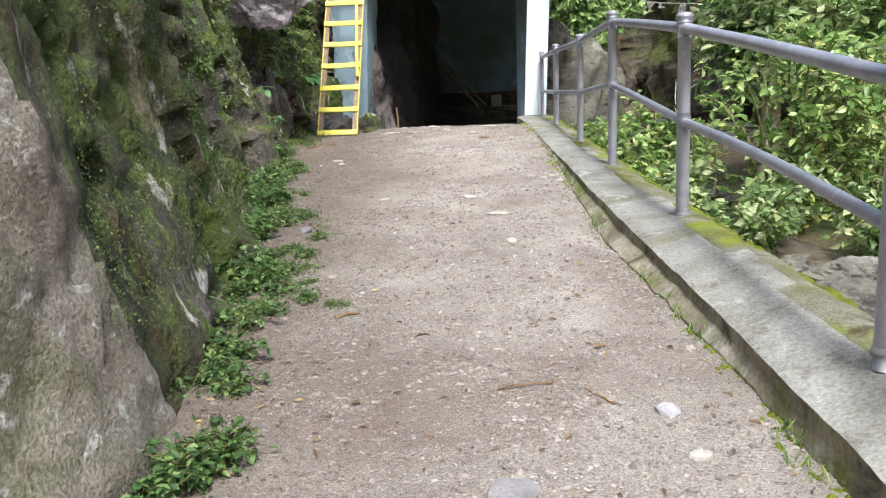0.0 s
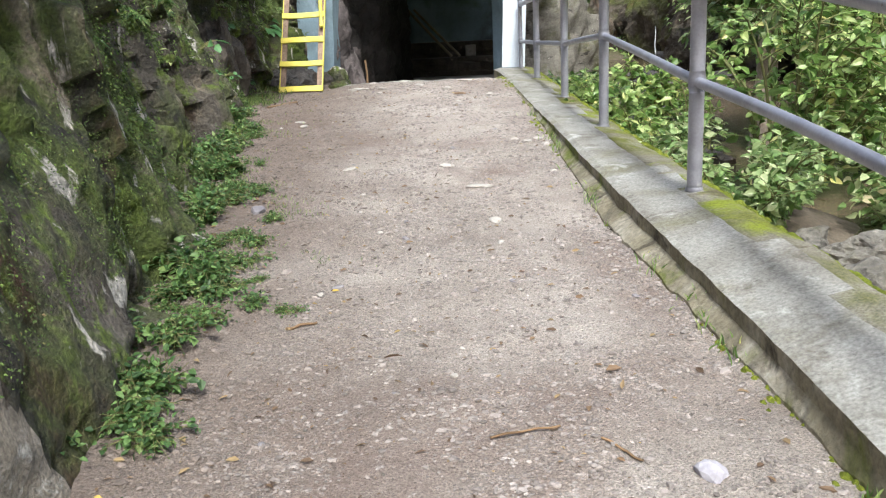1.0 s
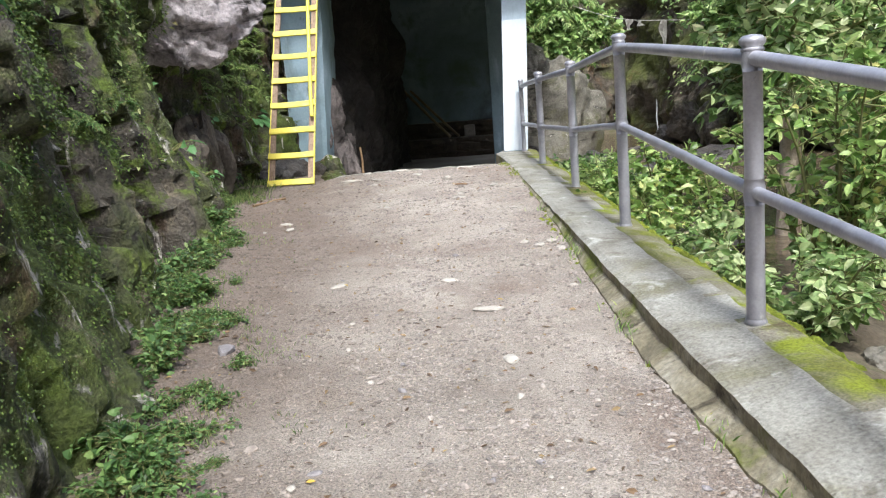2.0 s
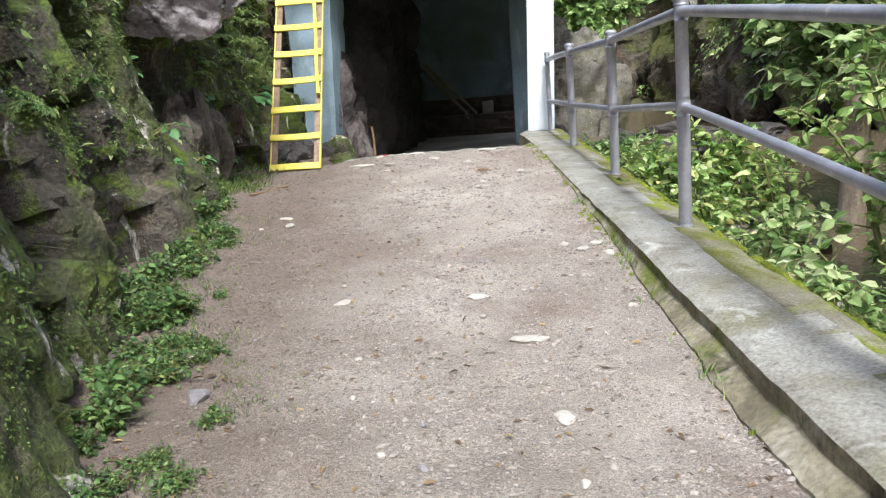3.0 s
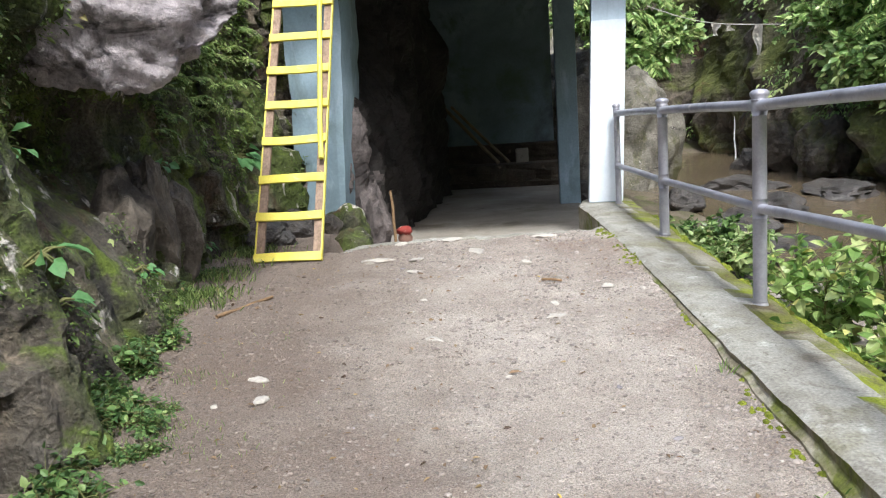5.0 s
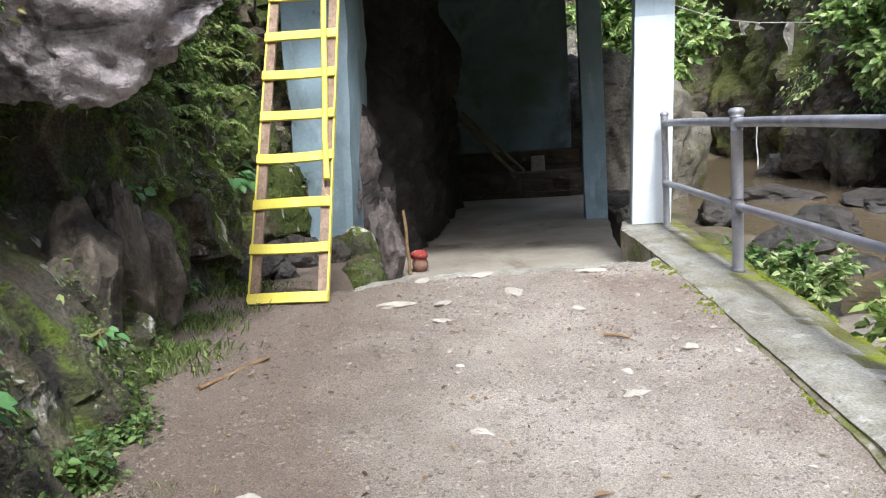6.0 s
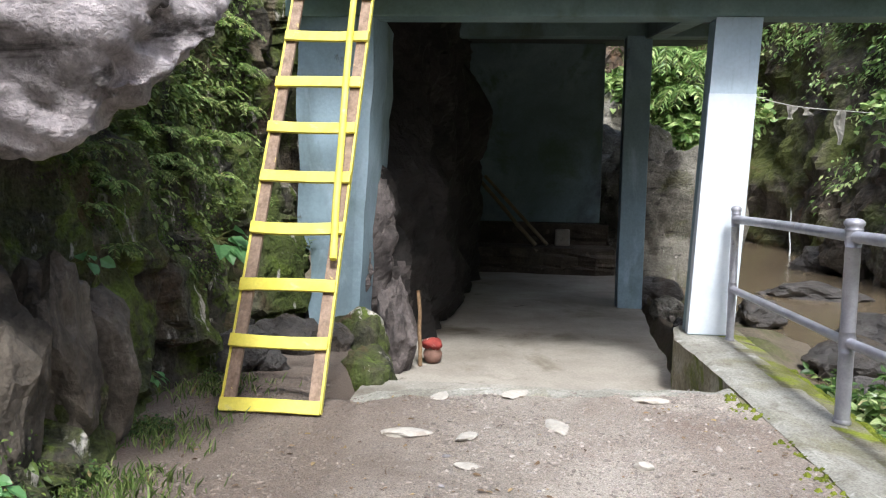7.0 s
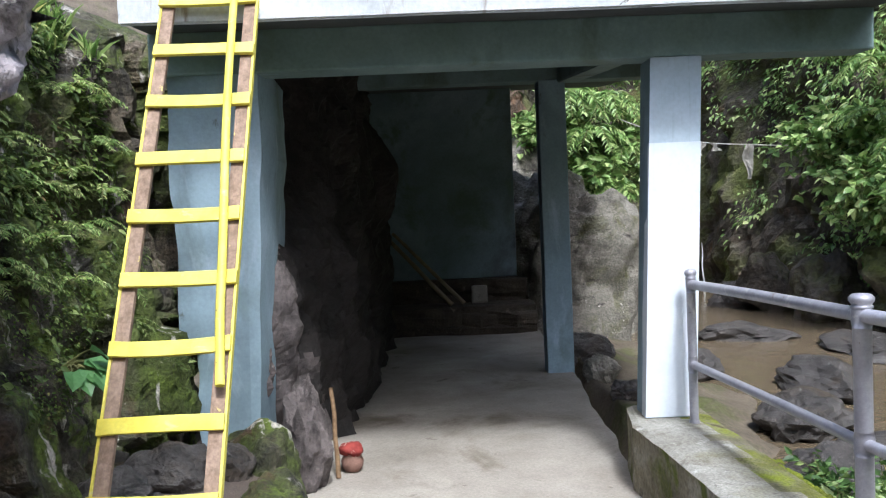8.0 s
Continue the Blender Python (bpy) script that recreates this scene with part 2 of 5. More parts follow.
M_BEAM = surf("teal_beam_paint", [(0.3, (0.13, 0.19, 0.19)), (0.5, (0.18, 0.26, 0.265)), (0.7, (0.24, 0.335, 0.35))], 1.2,
              [((0.11, 0.15, 0.125), 1.4, 0.52, 0.68, (1, 1, 0.6)), ((0.26, 0.36, 0.41), 2.2, 0.60, 0.74, (1, 1, 0.5))], 40, 0.12, 0.7, 0.3, 0.004)
# darker than the other blue paint, with large near-black blotches
M_BACK = surf("blotched_blue_paint", [(0.3, (0.10, 0.145, 0.16)), (0.5, (0.16, 0.22, 0.25)), (0.7, (0.24, 0.32, 0.37))], 0.8,
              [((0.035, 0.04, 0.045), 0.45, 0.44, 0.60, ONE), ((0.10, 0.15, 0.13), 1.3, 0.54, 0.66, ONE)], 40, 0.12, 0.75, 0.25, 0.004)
# streaky white paint made bluer and darker, as in the roof's shade
M_TOPSHADE = surf("shaded_white_paint", [(0.3, (0.36, 0.46, 0.56)), (0.7, (0.52, 0.62, 0.72))], 2.0, [((0.28, 0.37, 0.44), 3, 0.54, 0.70, (3, 3, 0.25))], 40, 0.08, 0.65, 0.2, 0.003)
M_WHITE = surf("white_paint", [(0.3, (0.56, 0.63, 0.72)), (0.7, (0.71, 0.76, 0.82))], 2.2, [((0.52, 0.61, 0.74), 2, 0.60, 0.74, (2, 2, 0.3))], 40, 0.05, 0.6, 0.2, 0.003)
M_SLAB = surf("weathered_white_slab_edge", [(0.3, (0.42, 0.45, 0.475)), (0.7, (0.62, 0.65, 0.68))], 2.5,
              [((0.30, 0.27, 0.25), 4, 0.58, 0.68, (3, 3, 0.4)), ((0.06, 0.055, 0.05), 5, 0.63, 0.67, (1, 1, 1.5))], 40, 0.15, 0.8, 0.4, 0.006)
M_CEIL = surf("dark_ceiling", [(0.3, (0.04, 0.045, 0.048)), (0.7, (0.09, 0.10, 0.105))], 1.2, (), 30, 0.2, 0.85, 0.3, 0.005)
M_YELLOW = surf("yellow_paint", [(0.3, (0.72, 0.62, 0.07)), (0.7, (0.84, 0.76, 0.16))], 6, [((0.72, 0.64, 0.28), 9, 0.60, 0.72, (1, 1, 2)), ((0.30, 0.22, 0.10), 16, 0.68, 0.73, (1, 1, 3))],
                70, 0.10, 0.5, 0.3, 0.003)
M_LADWOOD = surf("bare_ladder_wood", [(0.3, (0.17, 0.115, 0.08)), (0.7, (0.36, 0.26, 0.20))], 4, [((0.60, 0.48, 0.18), 8, 0.66, 0.70, (3, 3, 1))], 60, 0.3, 0.8, 0.5, 0.004, (6, 6, 1))
M_STEEL = surf("grey_painted_steel", [(0.3, (0.27, 0.27, 0.31)), (0.7, (0.42, 0.42, 0.47))], 7, [((0.20, 0.15, 0.12), 14, 0.66, 0.72, ONE), ((0.52, 0.51, 0.52), 9, 0.62, 0.70, ONE)],
               80, 0.12, 0.42, 0.25, 0.002, metal=0.35)
M_BARK = surf("pale_bark", [(0.3, (0.24, 0.17, 0.13)), (0.6, (0.46, 0.38, 0.31)), (0.8, (0.60, 0.53, 0.46))], 5, (), 40, 0.3, 0.9, 0.8, 0.012, (2, 2, 0.5))
M_STEM = surf("green_stems", [(0.3, (0.09, 0.11, 0.03)), (0.7, (0.20, 0.19, 0.08))], 8, (), 60, 0.2, 0.7, 0)
M_BAMBOO = surf("old_bamboo", [(0.3, (0.14, 0.11, 0.07)), (0.7, (0.28, 0.23, 0.15))], 5, (), 60, 0.2, 0.7, 0.3, 0.003)
M_STICK = surf("dry_twig", [(0.3, (0.12, 0.075, 0.04)), (0.7, (0.28, 0.18, 0.10))], 9, (), 60, 0.3, 0.9, 0.4, 0.003)
M_RED = surf("faded_red_cloth", [(0.3, (0.16, 0.02, 0.018)), (0.7, (0.30, 0.05, 0.04))], 9, [((0.55, 0.42, 0.36), 14, 0.62, 0.68, ONE)], 60, 0.2, 0.85, 0.4, 0.006)
M_CLAY = surf("clay_pot", [(0.3, (0.15, 0.08, 0.06)), (0.7, (0.26, 0.15, 0.12))], 8, (), 60, 0.2, 0.9, 0.3, 0.004)
M_RAG = surf("grey_rag", [(0.3, (0.35, 0.33, 0.30)), (0.7, (0.60, 0.58, 0.54))], 8, (), 40, 0.2, 0.95, 0.3, 0.006)
M_SPRAY = surf("falling_water", [(0.3, (0.55, 0.57, 0.58)), (0.7, (0.80, 0.82, 0.83))], 8, (), 40, 0.1, 0.3, 0.3, 0.01)
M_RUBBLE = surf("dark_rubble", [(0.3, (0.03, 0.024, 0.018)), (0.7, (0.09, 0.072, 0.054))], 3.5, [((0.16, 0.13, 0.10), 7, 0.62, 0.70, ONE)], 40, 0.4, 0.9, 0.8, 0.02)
M_SOIL = surf("river_bed_soil", [(0.3, (0.07, 0.055, 0.04)), (0.7, (0.17, 0.14, 0.105))], 1.5, [((0.08, 0.09, 0.03), 1.2, 0.52, 0.66, ONE)], 30, 0.4, 0.9, 0.8, 0.02)

M_LEAF = leaf_mat("shrub_leaf", [(0.0, (0.07, 0.13, 0.03)), (0.3, (0.21, 0.33, 0.11)), (0.7, (0.41, 0.53, 0.23)), (0.95, (0.60, 0.66, 0.38)), (1.0, (0.58, 0.50, 0.30))], 0.30, 0.42)
M_LIME = leaf_mat("lime_leaf", [(0.0, (0.08, 0.16, 0.035)), (0.3, (0.23, 0.37, 0.10)), (0.7, (0.42, 0.56, 0.20)), (0.92, (0.58, 0.66, 0.29)), (1.0, (0.66, 0.62, 0.22))], 0.32, 0.42)
M_WEED = leaf_mat("weed_leaf", [(0.0, (0.035, 0.075, 0.025)), (0.5, (0.09, 0.175, 0.05)), (0.85, (0.18, 0.30, 0.09)), (1.0, (0.30, 0.39, 0.14))], 0.5, 0.35)
M_BROAD = leaf_mat("broad_leaf", [(0.0, (0.07, 0.19, 0.07)), (1.0, (0.17, 0.36, 0.13))])
M_DIMLEAF = leaf_mat("creeper_leaf", [(0.0, (0.03, 0.05, 0.013)), (0.5, (0.075, 0.12, 0.026)), (0.85, (0.13, 0.20, 0.04)), (0.97, (0.20, 0.29, 0.06)), (1.0, (0.20, 0.14, 0.07))], 0.7, 0.3)
M_FARLEAF = leaf_mat("gorge_leaf", [(0.0, (0.07, 0.14, 0.035)), (0.4, (0.22, 0.36, 0.11)), (0.8, (0.40, 0.54, 0.20)), (1.0, (0.54, 0.60, 0.28))], 0.4, 0.32)
M_BANK = leaf_mat("bank_leaf", [(0.0, (0.05, 0.085, 0.02)), (0.4, (0.14, 0.21, 0.06)), (0.8, (0.27, 0.36, 0.12)), (0.97, (0.40, 0.46, 0.19)), (1.0, (0.30, 0.20, 0.10))], 0.55, 0.35)
M_LITTER = leaf_mat("dead_leaf", [(0.0, (0.07, 0.045, 0.03)), (0.6, (0.20, 0.13, 0.075)), (0.97, (0.30, 0.22, 0.11)), (1.0, (0.50, 0.36, 0.06))], 0.8, 0.1)

water_mat = bpy.data.materials.new("murky_water")
water_mat.use_nodes = True
wt = water_mat.node_tree
wb = wt.nodes["Principled BSDF"]
wb.inputs["Base Color"].default_value = (0.135, 0.105, 0.07, 1)
wb.inputs["Roughness"].default_value = 0.12
wno = wt.nodes.new("ShaderNodeTexNoise")
wno.inputs["Scale"].default_value = 5
wno.inputs["Detail"].default_value = 4
wge = wt.nodes.new("ShaderNodeNewGeometry")
wbu = wt.nodes.new("ShaderNodeBump")
wbu.inputs["Strength"].default_value = 0.35
wbu.inputs["Distance"].default_value = 0.05
wt.links.new(wge.outputs["Position"], wno.inputs["Vector"])
wt.links.new(wno.outputs["Fac"], wbu.inputs["Height"])
wt.links.new(wbu.outputs[0], wb.inputs["Normal"])

# ---- small builders ----
rng = np.random.default_rng(7)
UP = Vector((0, 0, 1))


def mesh_object(name, verts, faces, material, parent=None, label="", smooth=False):
    me = bpy.data.meshes.new(name)
    me.from_pydata([tuple(v) for v in verts], [], faces)
    me.update()
    me.materials.append(material)
    if smooth:
        me.polygons.foreach_set("use_smooth", [True] * len(me.polygons))
    ob = new(name, me)
    if parent:
        ob.parent = parent
    if label:
        ob["label"] = label
    return ob


def part(name, bm, material, parent=None, label="", smooth=False):
    me = bpy.data.meshes.new(name)
    bm.to_mesh(me)
    bm.free()
    me.materials.append(material)
    if smooth:
        me.polygons.foreach_set("use_smooth", [True] * len(me.polygons))
    ob = new(name, me)
    if parent:
        ob.parent = parent
    if label:
        ob["label"] = label
    return ob


def box(a, b, bevel=0.01, cuts=0, wobble=0.0):
    """A bevelled box between two corners, with slightly uneven faces."""
    bm = bmesh.new()
    bmesh.ops.create_cube(bm, size=1)
    a, b = Vector(a), Vector(b)
    for v in bm.verts:
        v.co = Vector([a[i] + (v.co[i] + 0.5) * (b[i] - a[i]) for i in range(3)])
    if bevel:
        bmesh.ops.bevel(bm, geom=bm.edges[:], offset=bevel, segments=2, affect="EDGES", profile=0.6)
    if cuts:
        bmesh.ops.subdivide_edges(bm, edges=[e for e in bm.edges if e.calc_length() > 0.08], cuts=cuts, use_grid_fill=True)
    if wobble:
        for v in bm.verts:
            v.co += noise.noise_vector(v.co * 2.3) * wobble
    return bm


def tube_data(points, radii, sides=10, cap=True):
    pts = [Vector(p) for p in points]
    verts, faces = [], []
    for i, p in enumerate(pts):
        d = (pts[min(i + 1, len(pts) - 1)] - pts[max(i - 1, 0)]).normalized()
        a = d.cross(UP if abs(d.z) < 0.9 else Vector((1, 0, 0))).normalized()
        b = d.cross(a)
        for k in range(sides):
            w = 2 * math.pi * k / sides
            verts.append(p + (a * math.cos(w) + b * math.sin(w)) * radii[i])
    for i in range(len(pts) - 1):
        for k in range(sides):
            q = (k + 1) % sides
            faces.append((i * sides + k, i * sides + q, (i + 1) * sides + q, (i + 1) * sides + k))
    if cap:
        faces.append(tuple(range(sides)))
        faces.append(tuple(reversed(range((len(pts) - 1) * sides, len(pts) * sides))))
    return verts, faces


def tubes(name, lines, material, parent=None, label="", sides=10):
    verts, faces = [], []
    for points, radii in lines:
        v, f = tube_data(points, radii, sides)
        o = len(verts)
        verts += v
        faces += [tuple(i + o for i in q) for q in f]
    return mesh_object(name, verts, faces, material, parent, label, smooth=True)


LEAF_U = np.array([0.0, 0.32, 0.32, 0.70, 0.70, 1.0, 0.36, 0.72])
LEAF_V = np.array([0.0, 0.5, -0.5, 0.36, -0.36, 0.0, 0.0, 0.0])
LEAF_W = np.array([0.0, 0.10, 0.10, 0.04, 0.04, -0.12, 0.0, -0.03])


def leaves(name, places, ways, lengths, width, material, parent=None, label="", tumble=0.45):
    """Many pointed, folded leaves in one mesh. ways: the direction of each midrib."""
    P, D, Ln = np.asarray(places, float), np.asarray(ways, float), np.asarray(lengths, float)
    n = len(P)
    D = D / np.linalg.norm(D, axis=1, keepdims=True)
    up = np.array([0, 0, 1.0]) + rng.normal(0, tumble, (n, 3))
    S = np.cross(D, up)
    S /= np.linalg.norm(S, axis=1, keepdims=True) + 1e-9
    U = np.cross(S, D)
    wid = Ln * width * rng.uniform(0.8, 1.2, n)
    V = (P[:, None] + D[:, None] * (LEAF_U[None, :, None] * Ln[:, None, None]) + S[:, None] * (LEAF_V[None, :, None] * wid[:, None, None])
         + U[:, None] * (LEAF_W[None, :, None] * Ln[:, None, None]))
    base = [(0, 2, 6), (0, 6, 1), (6, 2, 4, 7), (1, 6, 7, 3), (7, 4, 5), (3, 7, 5)]
    faces = [tuple(i + 8 * k for i in q) for k in range(n) for q in base]
    me = bpy.data.meshes.new(name)
    me.from_pydata(V.reshape(-1, 3).tolist(), [], faces)
    me.update()
    me.materials.append(material)
    ob = new(name, me)
    if parent:
        ob.parent = parent
    if label:
        ob["label"] = label
    return ob


def ridged(v, octaves=4):
    s, a = 0.0, 0.5
    for _ in range(octaves):
        s += a * (1 - abs(noise.noise(v)) * 2)
        v = v * 2.1
        a *= 0.5
    return s


def fbm(v, octaves=4):
    return noise.fractal(v, 1.0, 2.0, octaves)


def rock_mesh(size, seed, material, name, label, category="rock", group="", cuts=3, rough=0.25, flat=1.0, place=(0, 0, 0), turn=(0, 0, 0), parent=None):
    """A worn angular rock: an icosphere cut by planes and roughened."""
    r = random.Random(seed)
    bm = bmesh.new()
    bmesh.ops.create_icosphere(bm, subdivisions=cuts, radius=1)
    planes = [(Vector((r.uniform(-1, 1), r.uniform(-1, 1), r.uniform(-0.7, 1))).normalized(), r.uniform(0.55, 0.85)) for _ in range(9)]
    off = Vector((seed * 3.7, seed * 1.3, seed * 2.1))
    for v in bm.verts:
        for n, d in planes:
            e = v.co.dot(n) - d
            if e > 0:
                v.co -= n * e * 0.85
        v.co += v.co.normalized() * (fbm(v.co * 1.6 + off) * rough * 0.6 + fbm(v.co * 5 + off) * rough * 0.15)
        v.co.z *= flat
        v.co = Vector((v.co.x * size[0], v.co.y * size[1], v.co.z * size[2]))
    ob = part(name, bm, material, parent, "", smooth=cuts >= 5)
    ob.matrix_world = pose(*place, *turn)
    if not parent:
        tagged(ob, label, category, group)
    return ob


def interp(y, table):
    ys = [r[0] for r in table]
    return [float(np.interp(y, ys, [r[k] for r in table])) for k in range(1, len(table[0]))]


# ---- the lie of the land ----
def lip_y(x):
    """Where the gravel breaks off at the step down into the shelter."""
    return 11.19 + 0.17 * (x + 1.5) + 0.035 * fbm(Vector((x * 4, 0, 2)))


def path_height(x, y):
    z = 0.285 + 0.066 * min(y, 10.9)
    over = y - lip_y(x)
    if over > 0:
        z -= 0.5 * min(1.0, over / 0.05) / (1 + math.exp(-(x + 2.0) * 26))
    left = max(0.0, -x - 0.9 - max(0, y - 4) * 0.14)
    if y > 9.3 and x < -1.5:
        z -= 0.045 * min(1.0, (y - 9.3) / 0.8) * min(1.0, (-1.5 - x) / 0.4)
    left *= min(1.0, max(0.0, 1 - (y - 6) / 3))
    return z + 0.02 * fbm(Vector((x * 1.3, y * 1.3, 0))) + 0.014 * fbm(Vector((x * 5, y * 5, 4))) + 0.006 * noise.noise(Vector((x * 8.5, y * 8.5, 1))) + 0.05 * min(left, 0.6)


# kerb stations: y, inner x, outer x, top z at the inner edge, top z at the posts
KERB = [(-3.0, 1.45, 1.95, 0.22, 0.45), (0.0, 1.15, 1.65, 0.42, 0.58), (1.9, 0.965, 1.44, 0.548, 0.665), (3.05, 0.865, 1.34, 0.625, 0.715), (4.0, 0.762, 1.24, 0.692, 0.755), (4.65, 0.69, 1.18, 0.735, 0.782),
        (6.0, 0.575, 1.10, 0.808, 0.815), (7.1, 0.51, 1.04, 0.852, 0.845), (8.5, 0.41, 0.96, 0.905, 0.885), (9.9, 0.30, 0.86, 0.985, 0.95), (11.2, 0.205, 0.76, 1.035, 1.015), (12.2, 0.14, 0.71, 1.053, 1.05),
        (12.74, 0.085, 0.71, 1.055, 1.052), (12.82, 0.10, 0.71, 1.055, 1.052), (13.25, 0.17, 0.69, 1.055, 1.055)]
# how far the foot of the kerb's inner face stands out: y, metres
KERB_FOOT = [(2.5, 0.01), (3.3, 0.05), (4.2, 0.09), (5.5, 0.08), (7.0, 0.03), (9.0, 0.015)]
# foot of the rock face: y, x
FOOT = [(-6.0, -1.3), (-1.0, -1.12), (1.2, -0.98), (2.2, -1.0), (3.1, -1.19), (4.3, -1.38), (5.5, -1.85), (6.5, -2.12), (7.6, -2.24), (8.6, -2.40), (9.3, -2.52), (10.2, -2.74), (11.3, -2.82),
        (12.2, -2.80), (12.9, -2.72), (13.6, -2.6)]
LEAN = [(-6.0, 0.24), (2.2, 0.26), (4.0, 0.24), (7.0, 0.22), (9.0, 0.18), (10.4, 0.13), (11.2, 0.17), (12.6, 0.17), (13.6, 0.12)]


def cliff_x(y, z):
    g = 0.285 + 0.066 * min(y, 10.9)
    h = z - g
    x = interp(y, FOOT)[0] - interp(y, LEAN)[0] * h
    p = Vector((0, y, z))
    soft = min(1.0, max(0.15, (y - 1.8) * 0.5))
    x += 0.16 * soft * (ridged(Vector((3, y * 0.75, z * 0.45)), 4) - 0.45) + 0.10 * soft * fbm(Vector((9, y * 2.2, z * 1.1)), 4)
    x += (1.15 - soft) * (0.045 * fbm(Vector((4, y * 1.1, z * 1.3)), 3) + 0.03 * fbm(Vector((6, y * 4.3, z * 3.4)), 3))
    c = noise.cell(Vector((0, y * 2.6 + 0.7 * fbm(p * 1.5), z * 1.7 + 0.5 * fbm(p * 1.9 + Vector((5, 0, 0))))))
    x += 0.13 * (c - 0.5) * min(1.0, max(0.0, (y - 2.3) * 0.8)) + 0.04 * min(1.0, max(0.25, (y - 1.4) * 0.5)) * fbm(p * 9, 3) + 0.012 * fbm(p * 22, 2)
    x += 0.13 * (ridged(Vector((7, y * 2.3, z * 0.6)), 3) - 0.45) * min(1.0, max(0.0, (y - 3.0) * 0.5))
    # deep upright clefts and thin slanting cracks
    cl = ridged(Vector((2, y * 1.15 + 0.25 * z, z * 0.42)), 3)
    x -= 0.42 * max(0.0, cl - 0.66) * min(1.0, max(0.0, (y - 2.6) * 0.6)) * 2.2
    x -= 0.10 * max(0.0, ridged(Vector((8, y * 2.9, z * 2.3 - y)), 2) - 0.62)
    # hollow below the overhanging boulder
    x -= 0.62 * math.exp(-((y - 9.3) / 0.95) ** 2 - ((z - 1.95) / 0.5) ** 2)
    x -= 0.10 * math.exp(-((y - 8.5) / 0.5) ** 2 - ((z - 1.15) / 0.28) ** 2) + 0.22 * math.exp(-((y - 6.9) / 0.35) ** 2 - ((z - 0.95) / 0.4) ** 2)
    # rounded top
    top = 3.62 if y > 10.6 else 3.62 + (10.6 - y) * 0.5
    if z > top:
        x -= (z - top) * 2.2
    return x


def build_cliff():
    ys = np.concatenate([np.arange(-6, 0.4, 0.12), np.arange(0.4, 13.6, 0.045)])
    zs = np.concatenate([np.arange(0.05, 3.9, 0.045), np.arange(3.9, 6.6, 0.12)])
    verts = [p for y in ys for p in [(cliff_x(y, z), y, z) for z in zs] + [(min(-14.0, cliff_x(y, 6.6) - 2), y, 8.5)]]
    zs = np.append(zs, 8.5)
    nz = len(zs)
    faces, earth = [], []
    for i in range(len(ys) - 1):
        for j in range(nz - 1):
            faces.append((i * nz + j, i * nz + j + 1, (i + 1) * nz + j + 1, (i + 1) * nz + j))
            y, z = ys[i], zs[j]
            earth.append(1 if y + 0.45 * (z - 1.1) + 0.35 * fbm(Vector((1, y * 1.7, z * 1.7))) < 2.3 else 0)
    ob = mesh_object("cliff", verts, faces, M_CLIFF, smooth=False)
    ob.data.materials.append(M_EARTH)
    ob.data.polygons.foreach_set("material_index", earth)
    ob.data.polygons.foreach_set("use_smooth", [bool(verts[f[0]][1] < 5.5) for f in faces])
    return tagged(ob, "tall mossy rock face with bare brown earth beside the gravel path", "rock face", kind="structure")


cliff = build_cliff()


def build_path():
    xs = np.concatenate([np.arange(-5, -3, 0.4), np.arange(-3, 1.9, 0.05)])
    ys = np.concatenate([np.arange(-12, -0.5, 0.5), np.arange(-0.5, 12.5, 0.05), np.arange(12.5, 13.4, 0.1)])

    def h(x, y):
        k = interp(y, KERB)
        return path_height(x, y) - (0.5 if x > k[0] + 0.12 else 0.0)
    verts = [(x, y, h(x, y)) for y in ys for x in xs]
    nx = len(xs)
    faces = [(j * nx + i, j * nx + i + 1, (j + 1) * nx + i + 1, (j + 1) * nx + i) for j in range(len(ys) - 1) for i in range(nx - 1)]
    ob = mesh_object("ground", verts, faces, M_GRAVEL, smooth=True)
    return tagged(ob, "sloping path of pinkish grey gravel and packed dirt", "path", kind="structure")


build_path()


